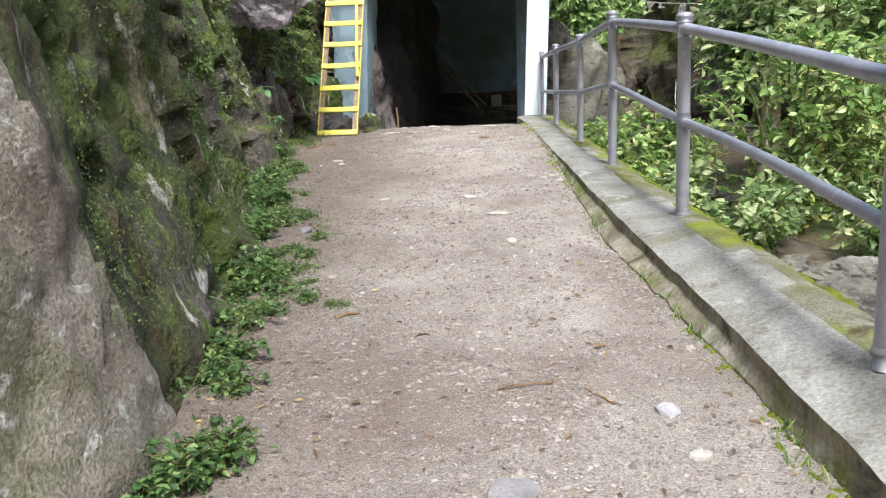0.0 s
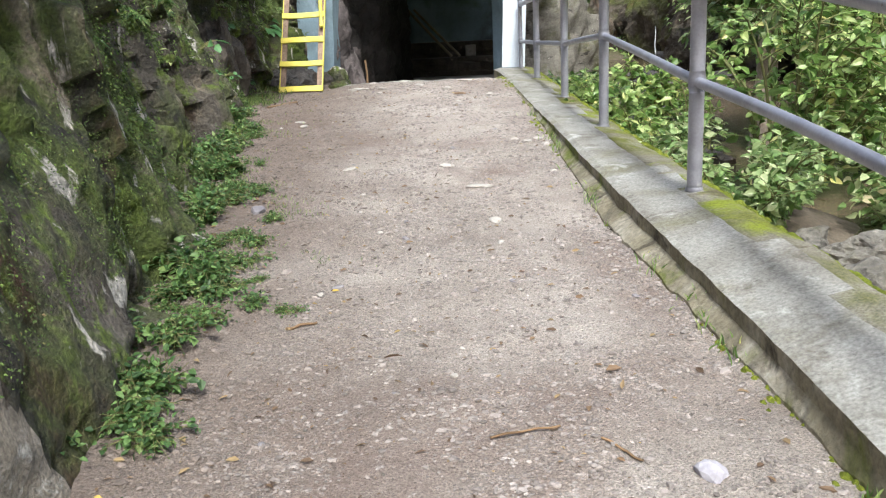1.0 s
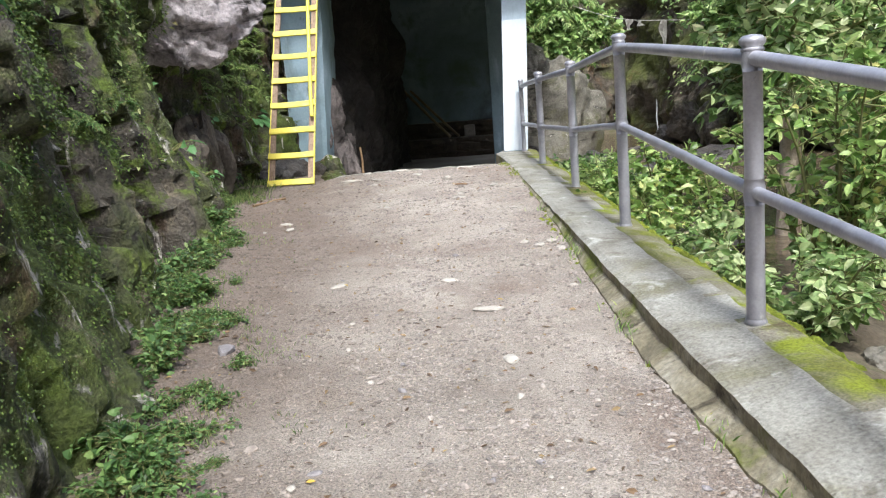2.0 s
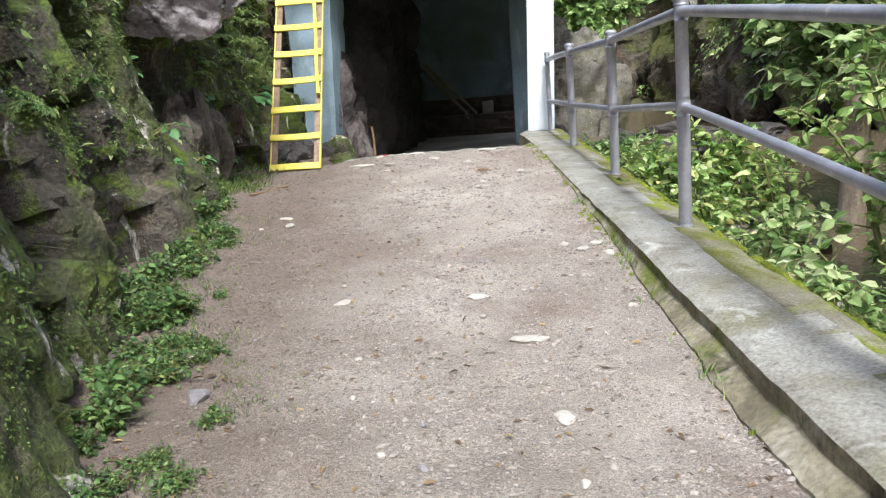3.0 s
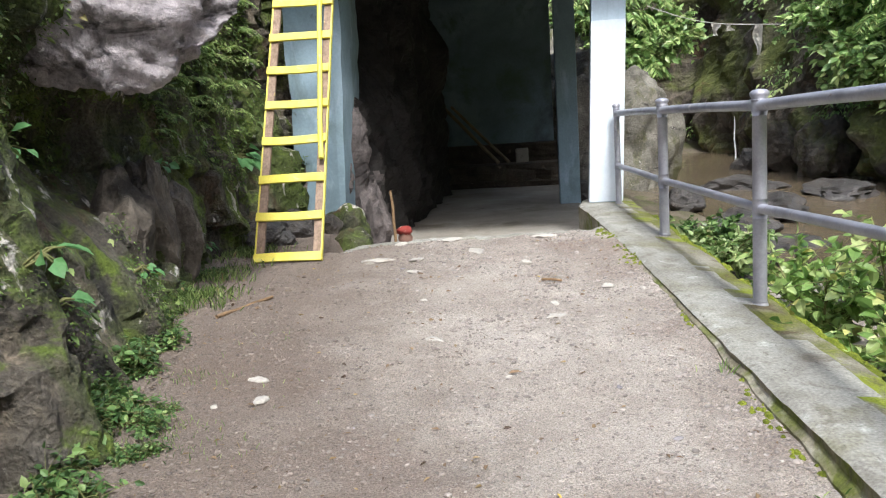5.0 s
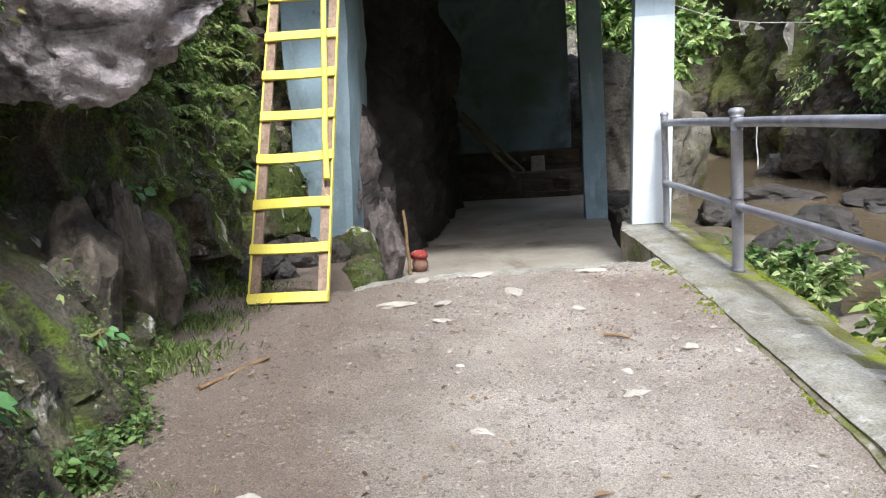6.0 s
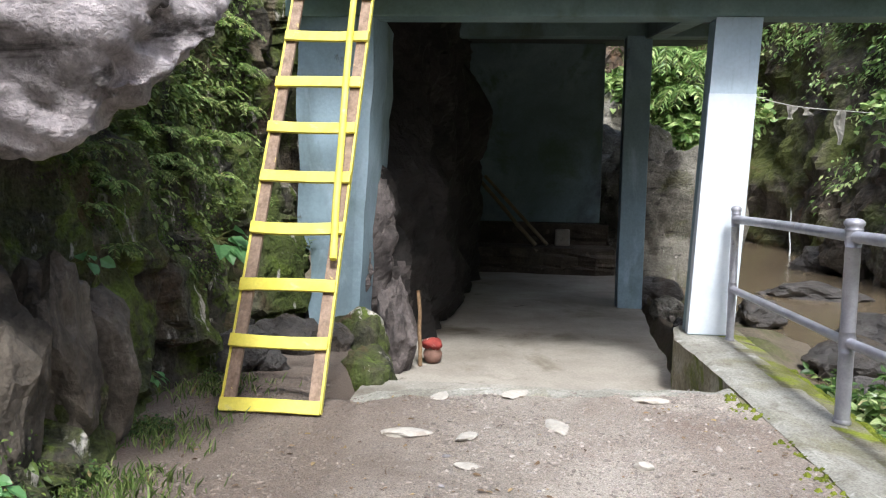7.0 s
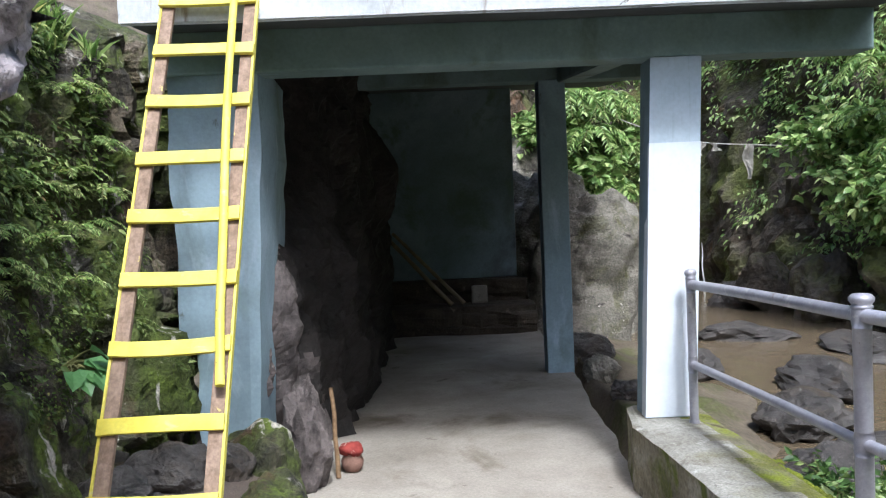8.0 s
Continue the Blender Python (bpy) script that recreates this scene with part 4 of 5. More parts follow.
# ---- ladder ----
def build_ladder():
    root = tagged(new("ladder"), "wooden ladder with yellow painted rungs leaning on the roof edge", "ladder")
    foot, lean = Vector((-2.235, 10.83, 0.965)), 0.588
    axis = Vector((0, lean, 1)).normalized()
    face = Vector((0, -1, lean)).normalized()
    across = Vector((1, 0, 0))
    rot = Matrix((across, -face, axis)).transposed().to_4x4()

    def at(u, h):
        return Matrix.Translation(foot + axis * h + across * u) @ rot
    length = 3.62
    for s in (-1, 1):
        bm = box((min(0, -s * 0.062), 0.0, 0), (max(0, -s * 0.062), 0.03, length), 0.004, 2, 0.004)
        bmesh.ops.transform(bm, matrix=at(s * 0.252, 0), verts=bm.verts)
        st = part("stringer", bm, M_LADWOOD, root, "bare brown wooden side rail")
        bm = box((-0.006, -0.007, 0), (0.006, 0.034, length), 0.002)
        bmesh.ops.transform(bm, matrix=at(s * 0.258, 0), verts=bm.verts)
        part("edge_strip", bm, M_YELLOW, st, "yellow painted front edge")
    r = random.Random(3)
    h = 0.028
    for k in range(12):
        bm = box((-0.262, -0.030, -0.035), (0.262, -0.008, 0.035), 0.004, 5)
        bend = r.uniform(-0.010, 0.016)
        for v in bm.verts:
            v.co.z += bend * (v.co.x / 0.26) ** 2 + 0.002 * fbm(v.co * 9 + Vector((k, 0, 0)))
        bmesh.ops.transform(bm, matrix=at(r.uniform(-0.006, 0.004), h) @ pose(0, 0, 0, r.uniform(-4, 4), r.uniform(-1, 1), 0), verts=bm.verts)
        part("rung", bm, M_YELLOW, root)
        h += 0.331 if k < 6 else 0.338
    pts = []
    for i in range(30):
        q = i / 29
        u = 0.217 - 0.095 * q + 0.006 * math.sin(q * 9) + (0.0 if q > 0.12 else 0.02 * (0.12 - q) / 0.12)
        pts.append(foot + axis * (0.83 + 2.75 * q) + face * 0.055 + across * u)
    tubes("pole", [(pts, [0.021] * 30)], M_YELLOW, root, "thin bright yellow pole tied along the ladder", 10)


build_ladder()


# ---- railing ----
def build_railing():
    root = tagged(new("railing"), "grey painted steel pipe railing with capped posts along the kerb", "railing")
    # x, y, base, mid rail, top rail, cap
    posts = [(1.165, 2.42, 0.70, 1.08, 1.50, 1.60), (0.996, 4.70, 0.77, 1.29, 1.79, 1.873), (0.866, 7.02, 0.83, 1.493, 1.99, 2.075), (0.757, 9.08, 0.895, 1.412, 1.935, 2.015),
             (0.592, 10.97, 1.00, 1.405, 1.918, 2.005), (0.470, 12.75, 1.045, 1.406, 1.893, 1.985)]
    n = len(posts)
    for k, (x, y, b, m, t, c) in enumerate(posts):
        r = 0.036 if k < 5 else 0.027
        v, f = tube_data([(x, y, b - 0.05), (x, y, b + 0.02), (x, y, (b + c) / 2), (x, y, c - 0.055)], [r] * 4, 16)
        p = mesh_object("post", v, f, M_STEEL, root, smooth=True)
        rings = [(r, c - 0.062), (r * 1.18, c - 0.058), (r * 1.18, c - 0.048), (r * 1.02, c - 0.044), (r * 1.34, c - 0.03), (r * 1.36, c - 0.016), (r * 1.0, c - 0.003), (r * 0.3, c + 0.002)]
        pts = [(x, y, z) for _, z in rings]
        v, f = tube_data(pts, [q for q, _ in rings], 16)
        mesh_object("cap", v, f, M_STEEL, p, "rounded steel post cap", smooth=True)
        rings = [(r, b - 0.0), (r * 1.25, b + 0.004), (r * 1.12, b + 0.02), (r, b + 0.03)]
        v, f = tube_data([(x, y, z) for _, z in rings], [q for q, _ in rings], 16)
        mesh_object("collar", v, f, M_STEEL, p, smooth=True)
        for z in (m, t):
            if k:
                pts = [(x, y, z - 0.05), (x, y, z - 0.02), (x, y, z + 0.02), (x, y, z + 0.05)]
                v, f = tube_data(pts, [r, r * 1.13, r * 1.13, r], 16)
                mesh_object("weld", v, f, M_STEEL, p, smooth=True)
    posts = [(1.34, 0.2, 0.6, 0.90, 1.27, 1.3)] + posts
    for (x0, y0, _, m0, t0, _), (x1, y1, _, m1, t1, _) in zip(posts, posts[1:]):
        for nm, z0, z1, r in (("top_rail", t0, t1, 0.029), ("mid_rail", m0, m1, 0.025)):
            a, b = Vector((x0, y0, z0)), Vector((x1, y1, z1))
            pts = []
            for i in range(9):
                q = i / 8
                pts.append(a.lerp(b, q) + Vector((0, 0, 0.018 * math.sin(math.pi * q) * (1 if nm == "mid_rail" and y1 < 5 else 0.25))))
            v, f = tube_data(pts, [r] * 9, 14)
            mesh_object(nm, v, f, M_STEEL, root, smooth=True)
    x, y = 1.34, 0.2
    v, f = tube_data([(x, y, 0.6), (x, y, 1.3)], [0.036] * 2, 16)
    mesh_object("post", v, f, M_STEEL, root, smooth=True)


build_railing()

# ---- boulder over the hollow ----
def build_boulder():
    bm = bmesh.new()
    for p in [(-2.62, 9.25, 2.17), (-2.25, 9.35, 2.36), (-2.0, 9.55, 2.60), (-1.97, 9.65, 2.95), (-2.08, 9.8, 3.6), (-2.5, 10.0, 4.5), (-3.0, 10.6, 4.7), (-3.7, 10.7, 3.2), (-3.5, 10.2, 2.5),
              (-3.3, 9.15, 2.30), (-3.2, 8.75, 2.75), (-2.45, 9.05, 2.85), (-2.35, 9.0, 3.7), (-3.1, 8.5, 3.6), (-3.5, 8.7, 4.6), (-2.6, 9.9, 2.45), (-2.15, 10.1, 2.9)]:
        bm.verts.new(p)
    bmesh.ops.convex_hull(bm, input=bm.verts[:])
    for v in [v for v in bm.verts if not v.link_faces]:
        bm.verts.remove(v)
    bmesh.ops.triangulate(bm, faces=bm.faces[:])
    for _ in range(6):
        bmesh.ops.subdivide_edges(bm, edges=[e for e in bm.edges if e.calc_length() > 0.045], cuts=1, use_grid_fill=True)
        bmesh.ops.triangulate(bm, faces=bm.faces[:])
    bmesh.ops.smooth_vert(bm, verts=bm.verts[:], factor=0.6, use_axis_x=True, use_axis_y=True, use_axis_z=True)
    bm.normal_update()
    for v in bm.verts:
        q = v.co
        c = noise.cell(Vector((q.x * 2.2 + 0.5 * fbm(q * 2), q.y * 2.2, q.z * 3.6 + 0.4 * fbm(q * 2.3))))
        v.co = q + v.normal * (0.07 * fbm(q * 1.3) + 0.05 * (c - 0.5) + 0.035 * fbm(Vector((q.x * 2.5, q.y * 2.5, q.z * 6 + q.x * 3))) + 0.02 * fbm(q * 13) - 0.05 * max(0.0, ridged(Vector((q.x * 1.1, q.y * 1.1, q.z * 2.6 + q.x * 1.6)), 3) - 0.62) * 4)
    ob = part("overhanging_boulder", bm, M_BOULDER, smooth=True)
    tagged(ob, "large mauve-grey boulder overhanging a hollow in the rock face", "boulder")


build_boulder()


for k, (x, y, z, a, b, d, lean) in enumerate([(-2.90, 10.02, 1.42, 0.20, 0.26, 0.46, 8), (-2.92, 9.66, 1.32, 0.24, 0.22, 0.52, -6), (-2.92, 10.36, 1.22, 0.18, 0.24, 0.40, 4), (-2.93, 9.34, 1.14, 0.24, 0.24, 0.40, 10)]):
    rock_mesh((a, b, d), 410 + k, M_BLOCK, "rock_block", "brown-grey rock block standing out of the rock face", group="blocks under the boulder", place=(x, y, z), turn=(lean, 0, 35 * k), rough=0.35, cuts=4)

# ---- gorge on the far side of the stream ----
GORGE = [(-6.0, 23.5), (0.2, 24.5), (1.8, 25.8), (3.0, 27.5), (4.2, 29.5), (4.9, 27.2), (5.3, 24.2), (5.9, 21.8), (7.0, 19.3), (8.3, 15.5), (9.2, 10.0), (9.6, 4.0), (10.0, -6.0)]
seg = [0.0]
for p, q in zip(GORGE, GORGE[1:]):
    seg.append(seg[-1] + math.dist(p, q))


def gorge_at(s, z):
    x, y = float(np.interp(s, seg, [p[0] for p in GORGE])), float(np.interp(s, seg, [p[1] for p in GORGE]))
    x2, y2 = float(np.interp(s + 0.3, seg, [p[0] for p in GORGE])), float(np.interp(s + 0.3, seg, [p[1] for p in GORGE]))
    d = Vector((x2 - x, y2 - y, 0))
    d = d.normalized() if d.length > 1e-6 else Vector((0, -1, 0))
    n = Vector((d.y, -d.x, 0))
    k = 0.9 * (ridged(Vector((s * 0.35, z * 0.3, 3)), 4) - 0.4) + 0.35 * fbm(Vector((s * 1.1, z * 0.9, 8)), 4) + 0.10 * fbm(Vector((s * 4, z * 4, 1)), 3) - 0.16 * z
    return Vector((x, y, z)) + n * k, n


def build_gorge():
    ss, zs = np.arange(0, seg[-1], 0.13), np.concatenate([np.arange(-0.4, 5.5, 0.13), np.arange(5.5, 11.5, 0.4)])
    verts = [gorge_at(s, z)[0] for s in ss for z in zs]
    nz = len(zs)
    faces = [(i * nz + j, (i + 1) * nz + j, (i + 1) * nz + j + 1, i * nz + j + 1) for i in range(len(ss) - 1) for j in range(nz - 1)]
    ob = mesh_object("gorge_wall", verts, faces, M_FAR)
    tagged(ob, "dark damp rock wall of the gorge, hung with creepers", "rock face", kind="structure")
    # creepers and ferns on it
    P, D, Ln = [], [], []
    r = random.Random(31)
    while len(P) < 46000:
        s, z = r.uniform(4, seg[-1] - 4), r.uniform(0.9, 8.5)
        x = float(np.interp(s, seg, [p[0] for p in GORGE]))
        m = fbm(Vector((s * 0.5, z * 0.55, 17)), 4) + (0.25 if z > 3.2 else -0.08) + (0.30 if s > 20.5 else 0) - (0.6 if 8.6 < s < 17.5 and z < 5.0 else 0)
        if m < (0.02 if s > 17.5 else 0.16):
            continue
        q, n = gorge_at(s, z)
        for _ in range(5):
            P.append(q + n * r.uniform(0.0, 0.28) + Vector((r.gauss(0, 0.12), r.gauss(0, 0.12), r.gauss(0, 0.14))))
            D.append(n * r.uniform(0.3, 1) + Vector((r.gauss(0, 0.5), r.gauss(0, 0.5), -r.uniform(0.1, 1.0))))
            Ln.append(r.uniform(0.06, 0.17))
    fo = leaves("creepers_on_gorge", P, D, Ln, 0.42, M_FARLEAF)
    tagged(fo, "green creepers and ferns hanging over the gorge rock", "creeper", kind="stuff")


build_gorge()


def fronds(name, place, reach, count, label, category, material, leaf=0.12, fall=0.7, group=""):
    """A fern or bamboo clump: arching stalks with rows of narrow leaflets."""
    root = tagged(new(name), label, category, group)
    r = random.Random(hash((round(place[0] * 100), round(place[1] * 100))) % 9999)
    lines, P, D, Ln = [], [], [], []
    for k in range(count):
        w = r.uniform(0, 2 * math.pi)
        out = Vector((math.cos(w), math.sin(w), 0))
        ln = reach * r.uniform(0.6, 1.1)
        pts = []
        for i in range(11):
            q = i / 10
            pts.append(out * ln * q * 0.8 + Vector((0, 0, ln * (0.8 * q - fall * 1.25 * q * q))) + noise.noise_vector(Vector((q * 2, k, 0))) * 0.05 * ln)
        lines.append((pts, [0.006 * reach + 0.002] * 5 + [0.003 * reach + 0.001] * 6))
        side = out.cross(UP)
        for i in range(2, 11):
            d = (pts[i] - pts[i - 1]).normalized()
            for s in (-1, 1):
                for u in (0.0, 0.5):
                    P.append(pts[i - 1].lerp(pts[i], u))
                    D.append(side * s + d * 0.7 + Vector((0, 0, -0.25 + r.gauss(0, 0.2))))
                    Ln.append(leaf * r.uniform(0.7, 1.15) * (1.1 - 0.05 * i))
    for line in lines:
        tubes("stalk", [line], M_STEM, root, sides=5)
    tagged(leaves("leaflet_growth", P, D, Ln, 0.26, material, root), kind="stuff")
    root.matrix_world = pose(*place)
    return root


for x, y, z, a, n in [(1.5, 22.8, 4.3, 1.1, 40), (2.1, 22.9, 4.2, 1.1, 40), (1.8, 22.4, 3.6, 0.9, 34), (2.4, 22.6, 3.3, 0.8, 34), (2.1, 22.3, 2.7, 0.7, 30), (1.2, 23.4, 5.0, 1.2, 26), (2.4, 23.2, 4.9, 1.0, 30), (0.7, 23.0, 4.9, 1.0, 26)]:
    fronds("bamboo_clump", (x, y, z), a, n, "bright green bamboo drooping over a tan rock", "bamboo", M_FARLEAF, 0.26, 0.95, "bamboo over the rock")
for x, y, z, a in [(5.4, 19.9, 3.5, 0.9), (5.2, 19.2, 4.1, 0.9), (5.7, 19.6, 3.0, 0.9), (6.0, 20.4, 4.3, 1.0), (5.4, 20.6, 4.6, 0.8), (5.6, 18.6, 3.3, 0.8), (6.3, 19.2, 3.8, 1.0), (5.5, 19.4, 2.6, 0.7), (6.1, 18.7, 2.5, 0.8)]:
    fronds("fern", (x, y, z), a, 14, "large green fern overhanging the stream", "fern", M_FARLEAF, 0.22, 0.8, "ferns over the stream")

# ---- rocks in and beside the stream ----
rock_mesh((1.55, 1.5, 2.45), 47, M_TAN, "tan_rock", "large weathered tan rock beside the stream", place=(1.0, 20.9, 1.05), turn=(0, 8, 20), rough=0.40, cuts=6)
rock_mesh((1.0, 0.9, 2.4), 44, M_TAN, "tan_rock", "tall pale tan rock behind the shelter", place=(0.35, 22.8, 2.1), turn=(0, 8, 50), rough=0.25, cuts=5)
for k, (x, y, z, a, b, c, mt) in enumerate([
        (2.25, 5.55, 0.20, 0.30, 0.22, 0.16, M_TAN), (1.95, 5.75, 0.22, 0.20, 0.14, 0.11, M_TAN), (2.55, 5.20, 0.12, 0.34, 0.26, 0.22, M_TAN), (1.90, 4.55, 0.22, 0.32, 0.30, 0.22, M_TAN),
        (2.35, 4.60, 0.10, 0.30, 0.26, 0.20, M_DARKSTONE), (2.85, 5.9, 0.06, 0.30, 0.22, 0.16, M_TAN), (1.75, 3.9, 0.16, 0.28, 0.24, 0.18, M_DARKSTONE),
        (1.65, 8.6, 0.22, 0.32, 0.26, 0.22, M_WETROCK), (2.0, 9.3, 0.2, 0.42, 0.3, 0.26, M_WETROCK), (1.5, 10.6, 0.35, 0.34, 0.3, 0.24, M_WETROCK),
        (2.3, 15.3, 0.34, 0.62, 0.42, 0.26, M_WETROCK), (3.15, 16.9, 0.36, 0.9, 0.5, 0.24, M_WETROCK), (1.75, 13.7, 0.36, 0.45, 0.4, 0.26, M_WETROCK), (3.4, 20.0, 0.40, 0.9, 0.5, 0.20, M_WETROCK),
        (2.7, 14.6, 0.22, 0.6, 0.4, 0.18, M_WETROCK), (4.6, 18.6, 0.36, 1.0, 0.6, 0.2, M_WETROCK), (5.6, 21.6, 0.6, 0.6, 0.5, 0.5, M_FAR), (4.6, 23.2, 0.5, 0.6, 0.4, 0.4, M_WETROCK),
        (6.3, 20.0, 0.7, 0.8, 0.6, 0.7, M_FAR), (2.0, 17.6, 0.4, 0.5, 0.4, 0.28, M_WETROCK), (0.75, 16.8, 0.58, 0.26, 0.22, 0.24, M_TAN), (0.88, 15.95, 0.52, 0.22, 0.34, 0.17, M_WETROCK),
        (0.75, 14.4, 0.35, 0.35, 0.6, 0.22, M_WETROCK), (0.7, 17.8, 0.55, 0.4, 0.5, 0.3, M_WETROCK), (1.35, 12.2, 0.36, 0.42, 0.36, 0.28, M_WETROCK)]):
    rock_mesh((a, b, c), 60 + k, mt, "river_rock", "wet dark rock in the brown stream" if mt in (M_WETROCK, M_FAR) else "smooth tan stone at the edge of the stream",
              group="rocks in the stream", place=(x, y, z), turn=(0, 0, 41 * k), rough=0.42, cuts=4)


def build_line():
    root = tagged(new("string_of_rags"), "sagging string with grey rags tied to it across the stream", "string")
    a, m, b = Vector((2.1, 21.4, 3.75)), Vector((4.05, 21.1, 3.25)), Vector((6.2, 20.6, 3.35))
    pts = [a.lerp(m, i / 8) - Vector((0, 0, 0.12 * math.sin(math.pi * i / 8))) for i in range(9)] + [m.lerp(b, i / 8) - Vector((0, 0, 0.10 * math.sin(math.pi * i / 8))) for i in range(1, 9)]
    tubes("cord", [(pts, [0.008] * len(pts))], M_RAG, root, sides=6)
    for k, (i, ln) in enumerate([(8, 0.55), (5, 0.22), (11, 0.16), (6, 0.12), (13, 0.18)]):
        bm = bmesh.new()
        rows = []
        for j in range(8):
            q = j / 7
            w = 0.06 + 0.03 * math.sin(q * 5 + k)
            o = noise.noise_vector(Vector((q * 2, k * 3.0, 0))) * 0.06
            c = pts[i] + Vector((o.x, o.y, -ln * q))
            rows.append([bm.verts.new(c + Vector((u * w, 0.03 * math.sin(u * 3 + q * 4), 0))) for u in (-1, -0.4, 0.3, 1)])
        for j in range(7):
            for u in range(3):
                bm.faces.new((rows[j][u], rows[j][u + 1], rows[j + 1][u + 1], rows[j + 1][u]))
        bmesh.ops.solidify(bm, geom=bm.faces[:], thickness=0.008)
        part("rag", bm, M_RAG, root)
    fall = tubes("trickle_of_water", [([(4.72 + 0.012 * math.sin(i), 25.6 - 0.01 * i, 1.5 - 0.11 * i) for i in range(11)], [0.010 + 0.001 * i for i in range(11)])], M_SPRAY, sides=6)
    tagged(fall, "thin white trickle of water falling down the gorge rock", "waterfall")


build_line()


for k, (x, y, z, a, b, d) in enumerate([(-2.55, 12.25, 1.02, 0.26, 0.2, 0.22), (-2.3, 12.45, 0.98, 0.2, 0.16, 0.16), (-2.72, 11.75, 1.02, 0.22, 0.24, 0.2), (-2.5, 11.75, 0.98, 0.12, 0.12, 0.10)]):
    rock_mesh((a, b, d), 150 + k, M_WETROCK, "rock", "dark wet rock in the corner behind the ladder", group="rocks behind the ladder", place=(x, y, z), turn=(0, 0, 70 * k), rough=0.4, cuts=4)


# ---- shrubs and trees by the stream ----
def shrub(name, place, height, spread, stems, leaf, material, label, category="shrub", group="", seed=1, trunk=0.0, low=0.15, droop=0.25, per=9, lean=(0, 0), bark=None):
    root = tagged(new(name), label, category, group)
    r = random.Random(seed)
    lines, twigs, P, D, Ln = [], [], [], [], []
    if trunk:
        pts = [Vector((lean[0] * q * height + 0.06 * math.sin(q * 5), lean[1] * q * height, q * height)) for q in [i / 8 for i in range(9)]]
        tubes("trunk", [(pts, [trunk * (1.15 - 0.6 * i / 8) for i in range(9)])], bark or M_BARK, root, "pale mottled bark", 10)
    for k in range(stems):
        w = r.uniform(0, 2 * math.pi)
        out = Vector((math.cos(w), math.sin(w), 0))
        if trunk:
            q0 = r.uniform(low, 0.95)
            start = Vector((lean[0] * q0 * height, lean[1] * q0 * height, q0 * height))
            rise, reach = r.uniform(-0.15, 0.5) * height * 0.25, spread * r.uniform(0.45, 1.05) * (1.15 - 0.5 * q0) * (0.5 if out.x < -0.35 else 1.0)
        else:
            start = Vector((out.x * spread * 0.12, out.y * spread * 0.12, 0))
            rise, reach = height * r.uniform(0.5, 1.0), spread * r.uniform(0.25, 1.0)
        n = 9
        pts = []
        for i in range(n + 1):
            q = i / n
            pts.append(start + out * reach * (q ** 1.2 if not trunk else q) + Vector((0, 0, rise * (q - droop * q ** 3))) + noise.noise_vector(Vector((q * 2.2, k * 1.7, seed))) * 0.12 * reach)
        rad = 0.006 + 0.006 * height
        lines.append((pts, [rad * (1.05 - 0.8 * i / n) for i in range(n + 1)]))
        for i in range(2 if trunk else 1, n + 1):
            base = pts[i]
            d0 = (pts[i] - pts[i - 1]).normalized()
            for _ in range(2):
                td = (d0 * 0.5 + Vector((r.gauss(0, 0.7), r.gauss(0, 0.7), r.gauss(0.1, 0.45)))).normalized()
                tl = leaf * r.uniform(1.0, 3.2)
                tip = base + td * tl + Vector((0, 0, -0.15 * tl))
                twigs.append(([base, base.lerp(tip, 0.5) + Vector((0, 0, 0.03 * tl)), tip], [rad * 0.35, rad * 0.25, rad * 0.15]))
                for j in range(per):
                    q = r.uniform(0.25, 1.0)
                    P.append(base.lerp(tip, q))
                    D.append(td * 0.5 + Vector((r.gauss(0, 0.7), r.gauss(0, 0.7), r.gauss(-0.25, 0.35))))
                    Ln.append(leaf * r.uniform(0.55, 1.15))
    if name == "weed":
        tagged(tubes("stem", lines, M_STEM, root, sides=4), kind="stuff")
    else:
        for line in lines:
            tubes("branch", [line], bark or M_STEM, root, sides=6)
    tagged(tubes("twig_growth", twigs, M_STEM, root, sides=4), kind="stuff")
    tagged(leaves("crown", P, D, Ln, 0.64 if name == "weed" else 0.54, material, root, tumble=0.45 if name == "weed" else 0.8), kind="stuff")
    root.matrix_world = pose(*place)
    return root


G = "shrubs by the stream"
shrub("tree", (2.95, 10.1, -0.1), 4.4, 1.8, 52, 0.15, M_LEAF, "leafy tree with a pale mottled trunk beside the stream", "tree", seed=11, trunk=0.11, low=0.32, per=7)
shrub("tree", (5.0, 10.6, -0.1), 4.0, 1.9, 50, 0.15, M_LIME, "young leafy tree standing in the shallow stream", "tree", seed=12, trunk=0.07, low=0.12, per=7, lean=(-0.08, -0.05))
shrub("shrub", (2.45, 7.7, 0.05), 2.5, 0.85, 22, 0.11, M_LIME, "tall bright green shrub with glossy pointed leaves", group=G, seed=13, per=6)
shrub("shrub", (1.75, 6.35, 0.15), 0.85, 0.6, 16, 0.085, M_LEAF, "low pale green shrub at the foot of the kerb", group=G, seed=14, per=6)
shrub("shrub", (3.6, 8.3, 0.0), 2.5, 1.15, 26, 0.12, M_LIME, "tall yellow-green shrub beside the stream", group=G, seed=15, per=6)
shrub("shrub", (2.1, 9.0, 0.1), 1.55, 0.6, 5, 0.10, M_LIME, "slender yellow-green shrub beside the stream", group=G, seed=16, per=6)
shrub("shrub", (1.42, 8.75, 0.3), 0.75, 0.40, 5, 0.10, M_LIME, "lime green leafy plant behind the railing", group=G, seed=17, per=6)
shrub("shrub", (1.30, 9.75, 0.45), 0.75, 0.36, 8, 0.10, M_LIME, "lime green leafy plant behind the railing", group=G, seed=18, per=6)
